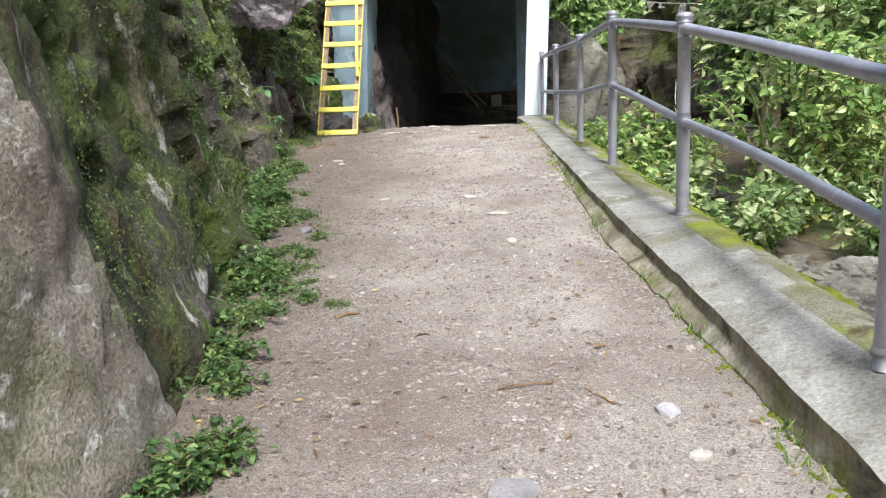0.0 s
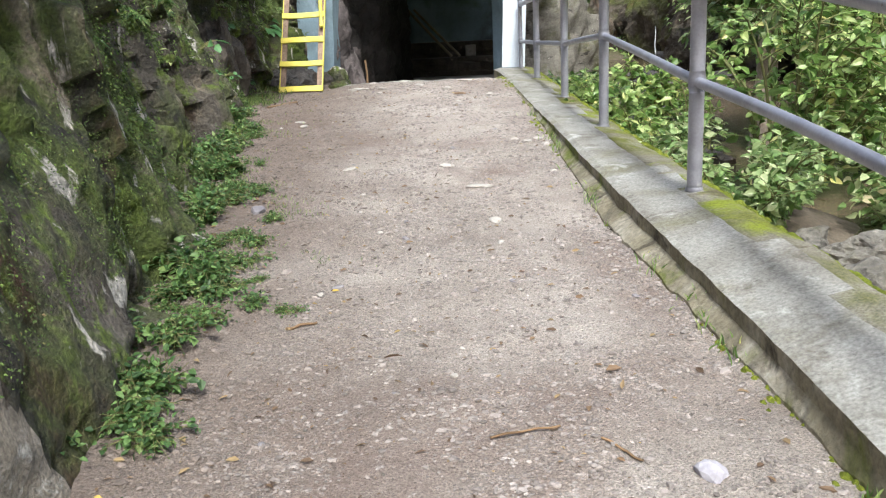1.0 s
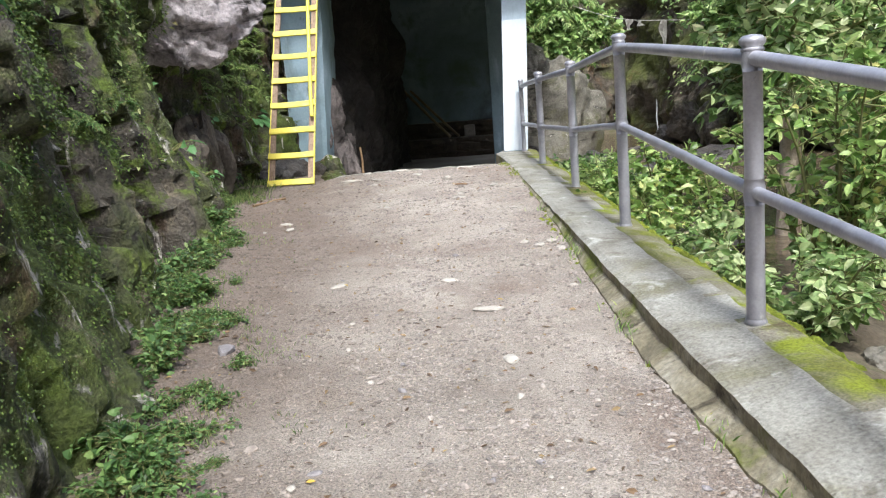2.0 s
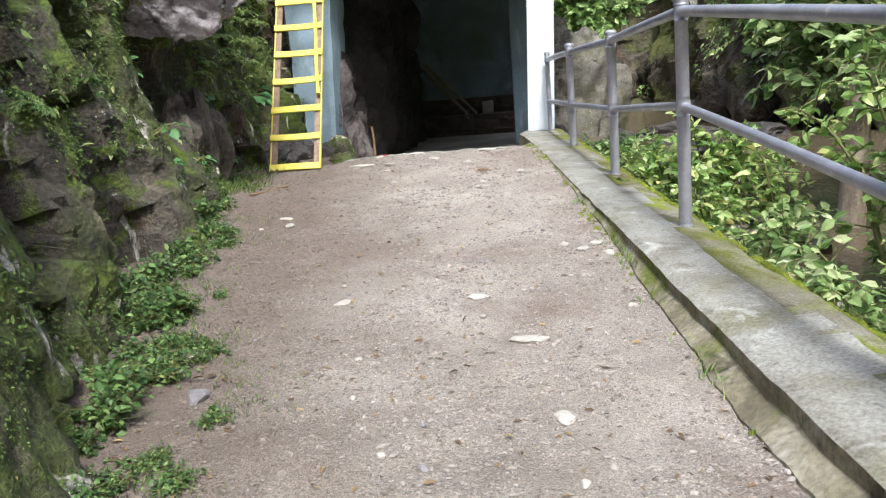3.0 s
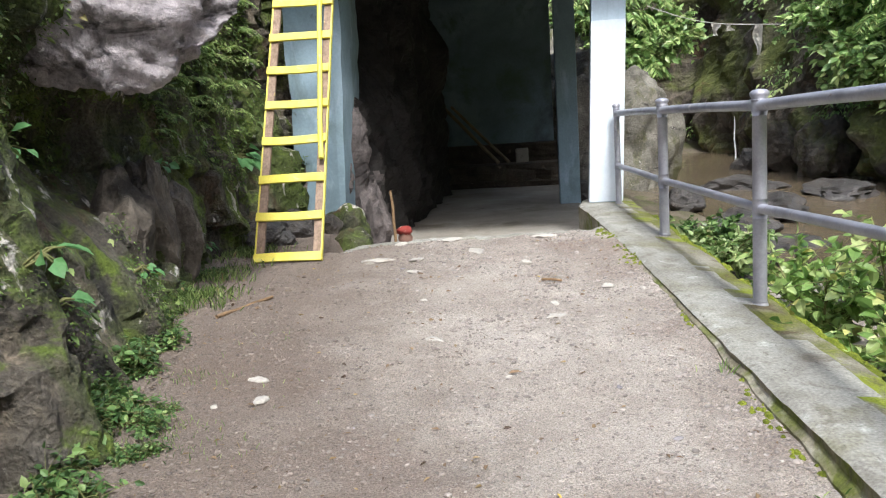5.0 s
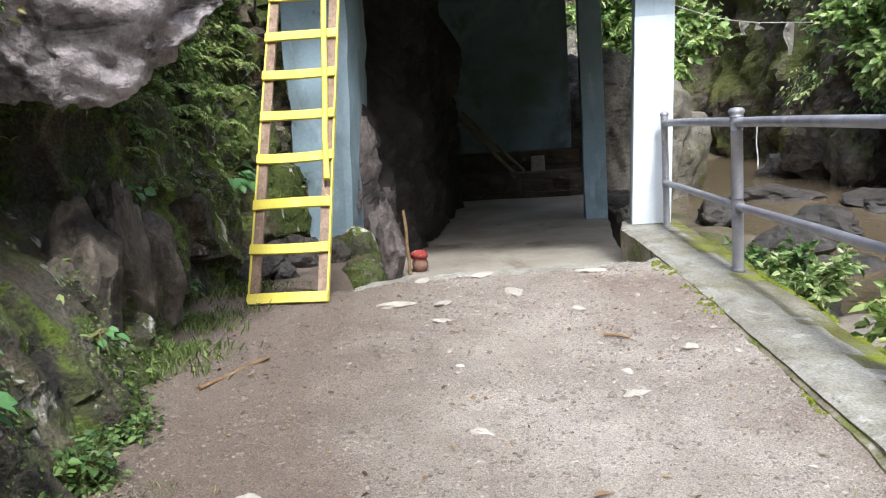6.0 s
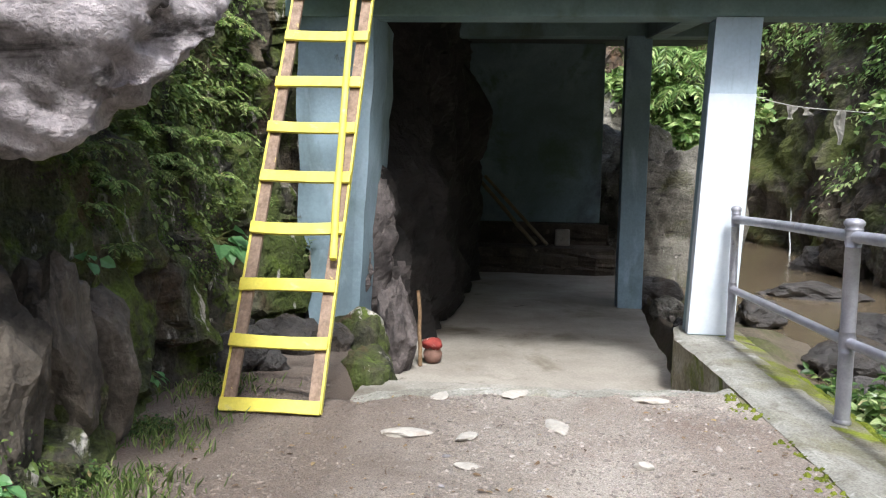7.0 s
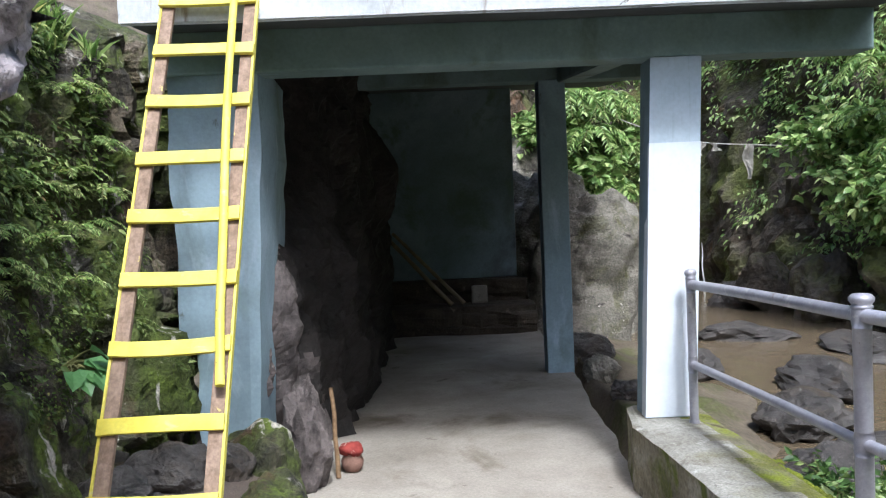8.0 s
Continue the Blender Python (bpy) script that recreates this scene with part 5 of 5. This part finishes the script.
shrub("shrub", (1.42, 7.75, 0.25), 0.65, 0.40, 6, 0.085, M_LEAF, "bushy green plant behind the railing", group=G, seed=19, per=6)
shrub("shrub", (1.55, 9.35, 0.3), 1.25, 0.3, 7, 0.10, M_LIME, "thin stalks with yellowing leaves", group=G, seed=20, per=6)
shrub("shrub", (1.40, 7.05, 0.2), 0.45, 0.36, 6, 0.08, M_LEAF, "bushy green plant behind the railing", group=G, seed=21, per=6)
shrub("shrub", (1.18, 11.6, 0.55), 0.5, 0.3, 9, 0.08, M_LEAF, "small green plant at the foot of the kerb", group=G, seed=22, per=7)
shrub("shrub", (1.08, 12.1, 0.62), 0.42, 0.25, 7, 0.07, M_WEED, "small green plant at the foot of the kerb", group=G, seed=23, per=7)
shrub("shrub", (3.0, 6.5, 0.0), 0.9, 0.6, 14, 0.10, M_LEAF, "low shrub leaning over the stream", group=G, seed=24, per=6)
shrub("shrub", (4.6, 7.6, -0.05), 1.8, 1.0, 18, 0.12, M_LEAF, "green shrub standing in the stream", group=G, seed=25, per=6)

H = "greenery hanging over the gorge"
for k, (x, y, z, h, w, n) in enumerate([(1.8, 22.7, 2.3, 1.9, 0.75, 40), (2.5, 23.0, 2.7, 1.9, 0.7, 34), (1.2, 23.0, 3.2, 1.6, 0.7, 30), (5.8, 19.9, 1.7, 2.3, 1.0, 44), (6.6, 19.0, 1.8, 2.6, 1.0, 40), (5.5, 21.0, 2.8, 1.8, 0.8, 30), (6.2, 18.2, 1.2, 1.6, 0.8, 26)]):
    shrub("shrub", (x, y, z), h, w, n, 0.19, M_FARLEAF, "dense bright green bush growing on the gorge rock", group=H, seed=40 + k, per=6, droop=0.6)
for k, (x, y, z, a, b, d) in enumerate([(6.0, 19.8, 1.2, 0.9, 0.7, 0.9), (5.3, 21.4, 0.9, 0.7, 0.6, 0.7), (6.9, 18.2, 1.0, 0.9, 0.8, 0.9), (4.9, 22.6, 0.9, 0.6, 0.5, 0.6)]):
    rock_mesh((a, b, d), 170 + k, M_FAR, "river_rock", "dark mossy rock at the far side of the stream", group="rocks in the stream", place=(x, y, z), turn=(0, 0, 50 * k), rough=0.4, cuts=4)

# ---- weeds at the foot of the rock face ----
def weed(seed, height, spread, leaf, material, stems, label):
    return shrub("weed", (0, 0, -50), height, spread, stems, leaf, material, label, "weed", "weeds at the foot of the rock", seed, per=2, droop=0.5)


WEEDS = [weed(101, 0.22, 0.17, 0.055, M_WEED, 9, "low leafy green weed rooted in the gravel edge"), weed(102, 0.30, 0.20, 0.065, M_WEED, 9, "leafy green weed at the foot of the rock"),
         weed(103, 0.14, 0.20, 0.04, M_WEED, 10, "low creeping green weed rooted in the gravel edge"), weed(104, 0.20, 0.16, 0.05, M_WEED, 8, "fresh green weed at the foot of the rock"),
         weed(105, 0.36, 0.16, 0.07, M_WEED, 7, "upright leafy green weed at the foot of the rock")]
rw = random.Random(9)
EDGE = [(0.4, -0.80), (1.6, -0.86), (2.2, -0.90), (3.0, -0.98), (3.8, -1.12), (4.6, -1.28), (5.4, -1.50), (6.5, -1.95), (7.5, -2.10), (8.6, -2.38), (9.4, -2.55), (10.4, -2.70), (11.2, -2.70), (11.9, -2.55)]
spots = []
y = 1.85
while y < 11.6:
    x = interp(y, EDGE)[0]
    dense = 1 + (fbm(Vector((0, y * 1.9, 7))) > 0.1)
    if y > 8.6 and fbm(Vector((0, y * 2.5, 2))) < 0.05:
        dense = 0
    if y < 3.3:
        dense = 1 if fbm(Vector((y * 2.0, 0, 9))) > -0.1 else 0
    for _ in range(dense):
        spots.append((x + rw.uniform(-0.26, 0.02 if not 3.5 < y < 6.5 else 0.10), y + rw.uniform(-0.1, 0.1)))
    y += 0.20
spots += [(-0.90, 2.12), (-0.97, 2.05), (-0.86, 2.25), (-1.0, 1.9), (-0.93, 1.82), (-1.1, 3.0), (-1.05, 2.85)]
for _ in range(58):
    y = rw.uniform(3.6, 9.0)
    spots.append((interp(y, EDGE)[0] + abs(rw.gauss(0, 0.22)) - 0.14, y))
for k, (x, y) in enumerate(spots):
    w = WEEDS[rw.choice([0, 1, 2, 2, 3, 4]) if y > 3.3 else rw.choice([0, 1, 3, 0])]
    s = rw.uniform(0.35, 0.75) * (0.6 if x > interp(y, EDGE)[0] + 0.08 else 1.0)
    copy_thing(w, pose(x, y, path_height(x, y) - 0.01, rw.uniform(-8, 8), rw.uniform(-8, 12), rw.uniform(0, 360)) @ Matrix.Diagonal((s, s, s, 1)))
for w in WEEDS:
    for o in list(w.children_recursive) + [w]:
        bpy.data.objects.remove(o)


def broadleaf(place, size, count, seed, label="plant with a few broad green leaves growing from the rock"):
    root = tagged(new("broadleaf_plant"), label, "plant", "broad-leaved plants on the rock")
    r = random.Random(seed)
    lines, P, D, Ln = [], [], [], []
    for k in range(count):
        d = Vector((r.uniform(0.3, 1.0), r.uniform(-1.0, 0.5), r.uniform(-0.1, 0.6))).normalized()
        tip = d * size * r.uniform(0.6, 1.2)
        lines.append(([Vector((-0.12, 0, -0.05)), tip * 0.5 + Vector((0, 0, 0.02)), tip], [0.006, 0.005, 0.003]))
        P.append(tip)
        D.append(d + Vector((0, 0, -0.7)))
        Ln.append(size * r.uniform(0.7, 1.15))
    for line, p, d, ln in zip(lines, P, D, Ln):
        st = tubes("stalk", [line], M_STEM, root, sides=5)
        leaves("leaf", [p], [d], [ln], 0.72, M_BROAD, st)
    root.matrix_world = pose(*place)


for k, (y, z, s, n) in enumerate([(3.6, 2.05, 0.20, 6), (3.9, 2.15, 0.22, 5), (11.75, 1.72, 0.16, 9), (7.6, 1.55, 0.10, 5), (8.3, 1.95, 0.09, 5), (7.9, 1.30, 0.09, 4), (10.4, 1.75, 0.08, 5), (9.0, 1.25, 0.07, 6), (10.9, 1.1, 0.07, 6)]):
    broadleaf((cliff_x(y, z) + 0.05, y, z), s, n, 200 + k)


def cliff_foliage():
    """Small creepers, moss sprays and ferns over the rock face, thinning to bare patches."""
    r = random.Random(77)
    P, D, Ln, P2, D2, L2 = [], [], [], [], [], []
    while len(P) < 80000:
        y, z = r.uniform(2.2, 12.9), r.uniform(0.8, 3.9)
        m = fbm(Vector((y * 0.9, z * 1.1, 50)), 4) + (0.22 if y > 10.6 else 0) + (0.15 if z > 1.9 else 0) + (0.20 if 2.4 < y < 6.5 else 0) - (0.25 if 8.9 < y < 10.3 and 1.5 < z < 2.7 else 0) - (0.35 if y > 10 and z < 1.5 else 0)
        if m < 0.13:
            continue
        x = cliff_x(y, z)
        n = Vector((1, -0.25, 0.15))
        for _ in range(6):
            q = Vector((x, y, z)) + n * r.uniform(-0.01, 0.05) + Vector((0, r.gauss(0, 0.04), r.gauss(0, 0.04)))
            big = r.random() < (0.22 if z > 2.5 and y > 10.3 else 0.10 if z > 2.5 else (0.0 if y < 6 else 0.035))
            d = n * r.uniform(0.2, 1) + Vector((0, r.gauss(0, 0.6), -r.uniform(-0.2, 1.1)))
            if big:
                P2.append(q), D2.append(d), L2.append(r.uniform(0.035, 0.075))
            else:
                P.append(q), D.append(d), Ln.append(r.uniform(0.006, 0.013 if y < 4.5 else 0.026))
    a = leaves("creepers_on_rock", P, D, Ln, 0.55, M_DIMLEAF)
    tagged(a, "tiny dull green creepers and moss sprays over the rock", "creeper", kind="stuff")
    b = leaves("leaves_on_rock", P2, D2, L2, 0.42, M_BANK)
    tagged(b, "small leafy plants clinging to the rock face", "creeper", kind="stuff")


cliff_foliage()
rf = random.Random(15)
for k in range(60):
    y, z = rf.uniform(10.5, 12.75), 1.7 + 1.9 * rf.random() ** 0.7
    fronds("fern", (cliff_x(y, z) + 0.02, y, z), rf.uniform(0.16, 0.32), 8, "small green fern growing on the rock face", "fern", (M_BANK, M_LIME, M_BANK, M_FARLEAF)[k % 4], 0.05, 0.75, "ferns on the rock face")
for k in range(12):
    y, z = rf.uniform(4.0, 8.6), rf.uniform(1.1, 2.6)
    fronds("fern", (cliff_x(y, z) + 0.02, y, z), rf.uniform(0.10, 0.2), 7, "small green fern growing on the rock face", "fern", M_WEED, 0.04, 0.8, "ferns on the rock face")


def grass(name, spots, label, height):
    r = random.Random(4)
    P, D, Ln = [], [], []
    for x, y, z in spots:
        P.append((x, y, z))
        D.append((r.gauss(0.1, 0.35), r.gauss(-0.15, 0.35), 1))
        Ln.append(height * r.uniform(0.5, 1.2))
    ob = leaves(name, P, D, Ln, 0.09, M_LIME if "top" in name or "kerb" in name else M_BANK)
    tagged(ob, label, "grass", kind="stuff")


top = []
for _ in range(4800):
    y, z = rf.uniform(10.4, 12.9), rf.uniform(3.4, 3.95)
    top.append((cliff_x(y, z), y, z - 0.03))
grass("grass_on_cliff_top", top, "long fresh grass along the top of the rock face", 0.17)
tuft = []
for _ in range(1500):
    y = rf.uniform(9.4, 11.4)
    x = interp(y, EDGE)[0] + rf.gauss(0.05, 0.14)
    if fbm(Vector((x * 3, y * 3, 0))) > -0.1:
        tuft.append((x, y, path_height(x, y) - 0.005))
grass("grass_at_ladder", tuft, "short green grass between the rock and the ladder", 0.075)
thin = []
for _ in range(3600):
    y = rf.uniform(4.2, 9.0)
    x = interp(y, EDGE)[0] + abs(rf.gauss(0.1, 0.26))
    if fbm(Vector((x * 2, y * 2, 3))) > 0.05:
        thin.append((x, y, path_height(x, y) - 0.004))
grass("grass_on_path_edge", thin, "thin short grass and sprouts on the gravel edge", 0.034)
kw = []
for _ in range(900):
    y = rf.uniform(1.2, 8.5)
    x = interp(y, KERB)[0] - abs(rf.gauss(0.0, 0.05))
    if fbm(Vector((0, y * 1.6, 21))) > 0.08:
        kw.append((x, y, path_height(x, y) - 0.004))
grass("sprouts_along_kerb", kw, "small yellow-green sprouts along the foot of the kerb", 0.06)


# ---- stones, pebbles and litter on the path ----
def pebbles():
    n = 52000
    r = np.random.default_rng(3)
    g = (1 + 5 ** 0.5) / 2
    ico_v = np.array([(-1, g, 0), (1, g, 0), (-1, -g, 0), (1, -g, 0), (0, -1, g), (0, 1, g), (0, -1, -g), (0, 1, -g), (g, 0, -1), (g, 0, 1), (-g, 0, -1), (-g, 0, 1)]) / 1.9
    ico_f = np.array([(0, 11, 5), (0, 5, 1), (0, 1, 7), (0, 7, 10), (0, 10, 11), (1, 5, 9), (5, 11, 4), (11, 10, 2), (10, 7, 6), (7, 1, 8), (3, 9, 4), (3, 4, 2), (3, 2, 6), (3, 6, 8), (3, 8, 9),
                      (4, 9, 5), (2, 4, 11), (6, 2, 10), (8, 6, 7), (9, 8, 1)])
    ys = 1.0 + 10.6 * r.random(n) ** 1.25
    V = np.zeros((n, 12, 3))
    for i in range(n):
        y = ys[i]
        a, b = interp(y, EDGE)[0] - 0.1, interp(y, KERB)[0]
        x = r.uniform(a, b)
        for _ in range(3):
            if fbm(Vector((x * 1.6, y * 1.6, 33))) > r.uniform(-0.5, 0.35):
                break
            x = r.uniform(a, b)
        s = min(0.0125, 0.0027 * math.exp(abs(r.normal(0, 0.56))) * (1.0 + 0.012 * y))
        q = ico_v * (1 + r.normal(0, 0.16, (12, 3)))
        w = r.uniform(0, 6.28)
        c, d = math.cos(w), math.sin(w)
        q = q @ np.array([(c, d, 0), (-d, c, 0), (0, 0, 1)]) * (s * np.array([r.uniform(0.8, 1.6), r.uniform(0.7, 1.2), r.uniform(0.5, 0.9)]))
        V[i] = q + (x, y, path_height(x, y) + 0.12 * s)
    F = (ico_f[None] + 12 * np.arange(n)[:, None, None]).reshape(-1, 3)
    ob = mesh_object("gravel", V.reshape(-1, 3).tolist(), F.tolist(), M_PEBBLE)
    tagged(ob, "loose grey and pale gravel scattered over the path", "gravel", kind="stuff")


pebbles()
rs = random.Random(21)
STONES = [(0.553, 2.576, 0.055, 0.045, M_LILAC, "smooth pale lilac stone lying on the gravel"), (0.60, 2.28, 0.04, 0.035, M_PALE, "small pale stone lying on the gravel"),
          (0.06, 2.06, 0.10, 0.09, M_DARKSTONE, "dark speckled stone half buried in the gravel"), (-0.053, 5.66, 0.085, 0.055, M_PALE, "flat white stone bedded in the path"),
          (0.037, 4.97, 0.06, 0.045, M_PALE, "flat pale stone bedded in the path"), (-0.924, 6.30, 0.07, 0.045, M_PALE, "flat pale stone bedded in the path"),
          (-0.268, 6.22, 0.065, 0.045, M_PALE, "flat pale stone bedded in the path"), (-1.434, 5.63, 0.07, 0.045, M_PALE, "pale stone among the weeds"),
          (-1.30, 5.22, 0.08, 0.05, M_DARKSTONE, "grey stone among the weeds"), (0.298, 6.96, 0.06, 0.045, M_PALE, "flat pale stone bedded in the path"),
          (0.38, 7.10, 0.05, 0.035, M_PALE, "small pale stone lying on the gravel"), (0.20, 7.12, 0.04, 0.03, M_PALE, "small pale stone lying on the gravel"), (0.43, 6.92, 0.04, 0.03, M_PALE, "small pale stone lying on the gravel"),
          (-1.503, 10.58, 0.14, 0.08, M_PALE, "flat white stone bedded in the path"), (-1.22, 10.55, 0.09, 0.05, M_PALE, "flat white stone bedded in the path"), (-1.20, 10.25, 0.07, 0.045, M_PALE, "flat pale stone bedded in the path"),
          (-0.80, 10.72, 0.13, 0.06, M_PALE, "flat white stone bedded in the path"), (-0.45, 10.3, 0.05, 0.04, M_PALE, "small pale stone lying on the gravel"), (-0.302, 9.11, 0.085, 0.05, M_PALE, "flat pale stone bedded in the path"),
          (-0.294, 9.4, 0.04, 0.03, M_PALE, "small pale stone lying on the gravel"), (-0.93, 8.75, 0.07, 0.04, M_PALE, "flat pale stone bedded in the path"), (-1.70, 8.3, 0.06, 0.04, M_PALE, "flat pale stone bedded in the path"),
          (-1.62, 8.05, 0.05, 0.035, M_PALE, "small pale stone lying on the gravel"), (0.02, 9.6, 0.05, 0.04, M_PALE, "small pale stone lying on the gravel"), (-1.0, 11.2, 0.12, 0.06, M_PALE, "flat pale stone at the threshold"),
          (-0.3, 11.25, 0.12, 0.06, M_PALE, "flat pale stone at the threshold"), (-1.4, 11.1, 0.09, 0.05, M_PALE, "flat pale stone at the threshold")]
for k in range(84):
    y = rs.uniform(2.6, 11.0)
    a, b = interp(y, EDGE)[0] + 0.25, interp(y, KERB)[0] - 0.08
    s = 0.010 + 0.022 * rs.random() ** 1.6
    STONES.append((rs.uniform(a, b), y, s, s * 0.7, rs.choice([M_PALE, M_PEBBLE, M_PEBBLE, M_DARKSTONE]), "small rounded stone lying on the gravel"))
for k, (x, y, a, b, mt, lab) in enumerate(STONES):
    flat = 0.32 if a > 0.05 and mt is M_PALE else (0.22 if a > 0.09 else 0.6)
    rock_mesh((a, b, b * flat), 300 + k, mt, "stone", lab, "stone", "stones on the path", 2, 0.25, 1.0, (x, y, path_height(x, y) + b * flat * 0.25), (rs.uniform(-5, 5), rs.uniform(-5, 5), rs.uniform(0, 360)))


def litter():
    r = random.Random(8)
    P, D, Ln = [], [], []
    for _ in range(2400):
        y = 1.2 + 10.0 * r.random()
        a, b = interp(y, EDGE)[0] - 0.1, interp(y, KERB)[0]
        x = a + (b - a) * r.random() ** 1.25
        P.append((x, y, path_height(x, y) + 0.006))
        D.append((r.gauss(0, 1), r.gauss(0, 1), r.gauss(0.05, 0.12)))
        Ln.append(0.009 + 0.034 * r.random() ** 2.2)
    ob = leaves("leaf_litter", P, D, Ln, 0.4, M_LITTER)
    tagged(ob, "scattered dead brown leaf scraps on the gravel", "leaf litter", kind="stuff")
    for x, y, ln, lab in [(-0.357, 3.25, 0.075, "fallen yellowing leaf on the gravel"), (0.369, 3.16, 0.06, "curled dark dead leaf on the gravel"), (-0.557, 8.24, 0.07, "curled dark dead leaf on the gravel"),
                          (-1.36, 5.35, 0.05, "fallen yellow leaf on the gravel"), (-1.0, 7.1, 0.05, "fallen yellowing leaf on the gravel")]:
        ob = leaves("fallen_leaf", [(x, y, path_height(x, y) + 0.012)], [(1, 0.3, 0.1)], [ln], 0.42, M_LITTER)
        tagged(ob, lab, "leaf", "fallen leaves on the path")


litter()
for a, b, ln in [((0.0, 2.75), (0.20, 2.80), 0.004), ((-2.25, 9.3), (-2.05, 9.75), 0.012), ((-0.35, 9.85), (-0.24, 9.80), 0.009), ((0.30, 2.72), (0.40, 2.62), 0.004), ((-0.75, 3.55), (-0.65, 3.62), 0.006)]:
    pole("twig", (*a, path_height(*a) + ln + 0.004), (*b, path_height(*b) + ln + 0.004), ln, M_STICK, "dry brown twig lying on the gravel", "twig", "twigs on the path")
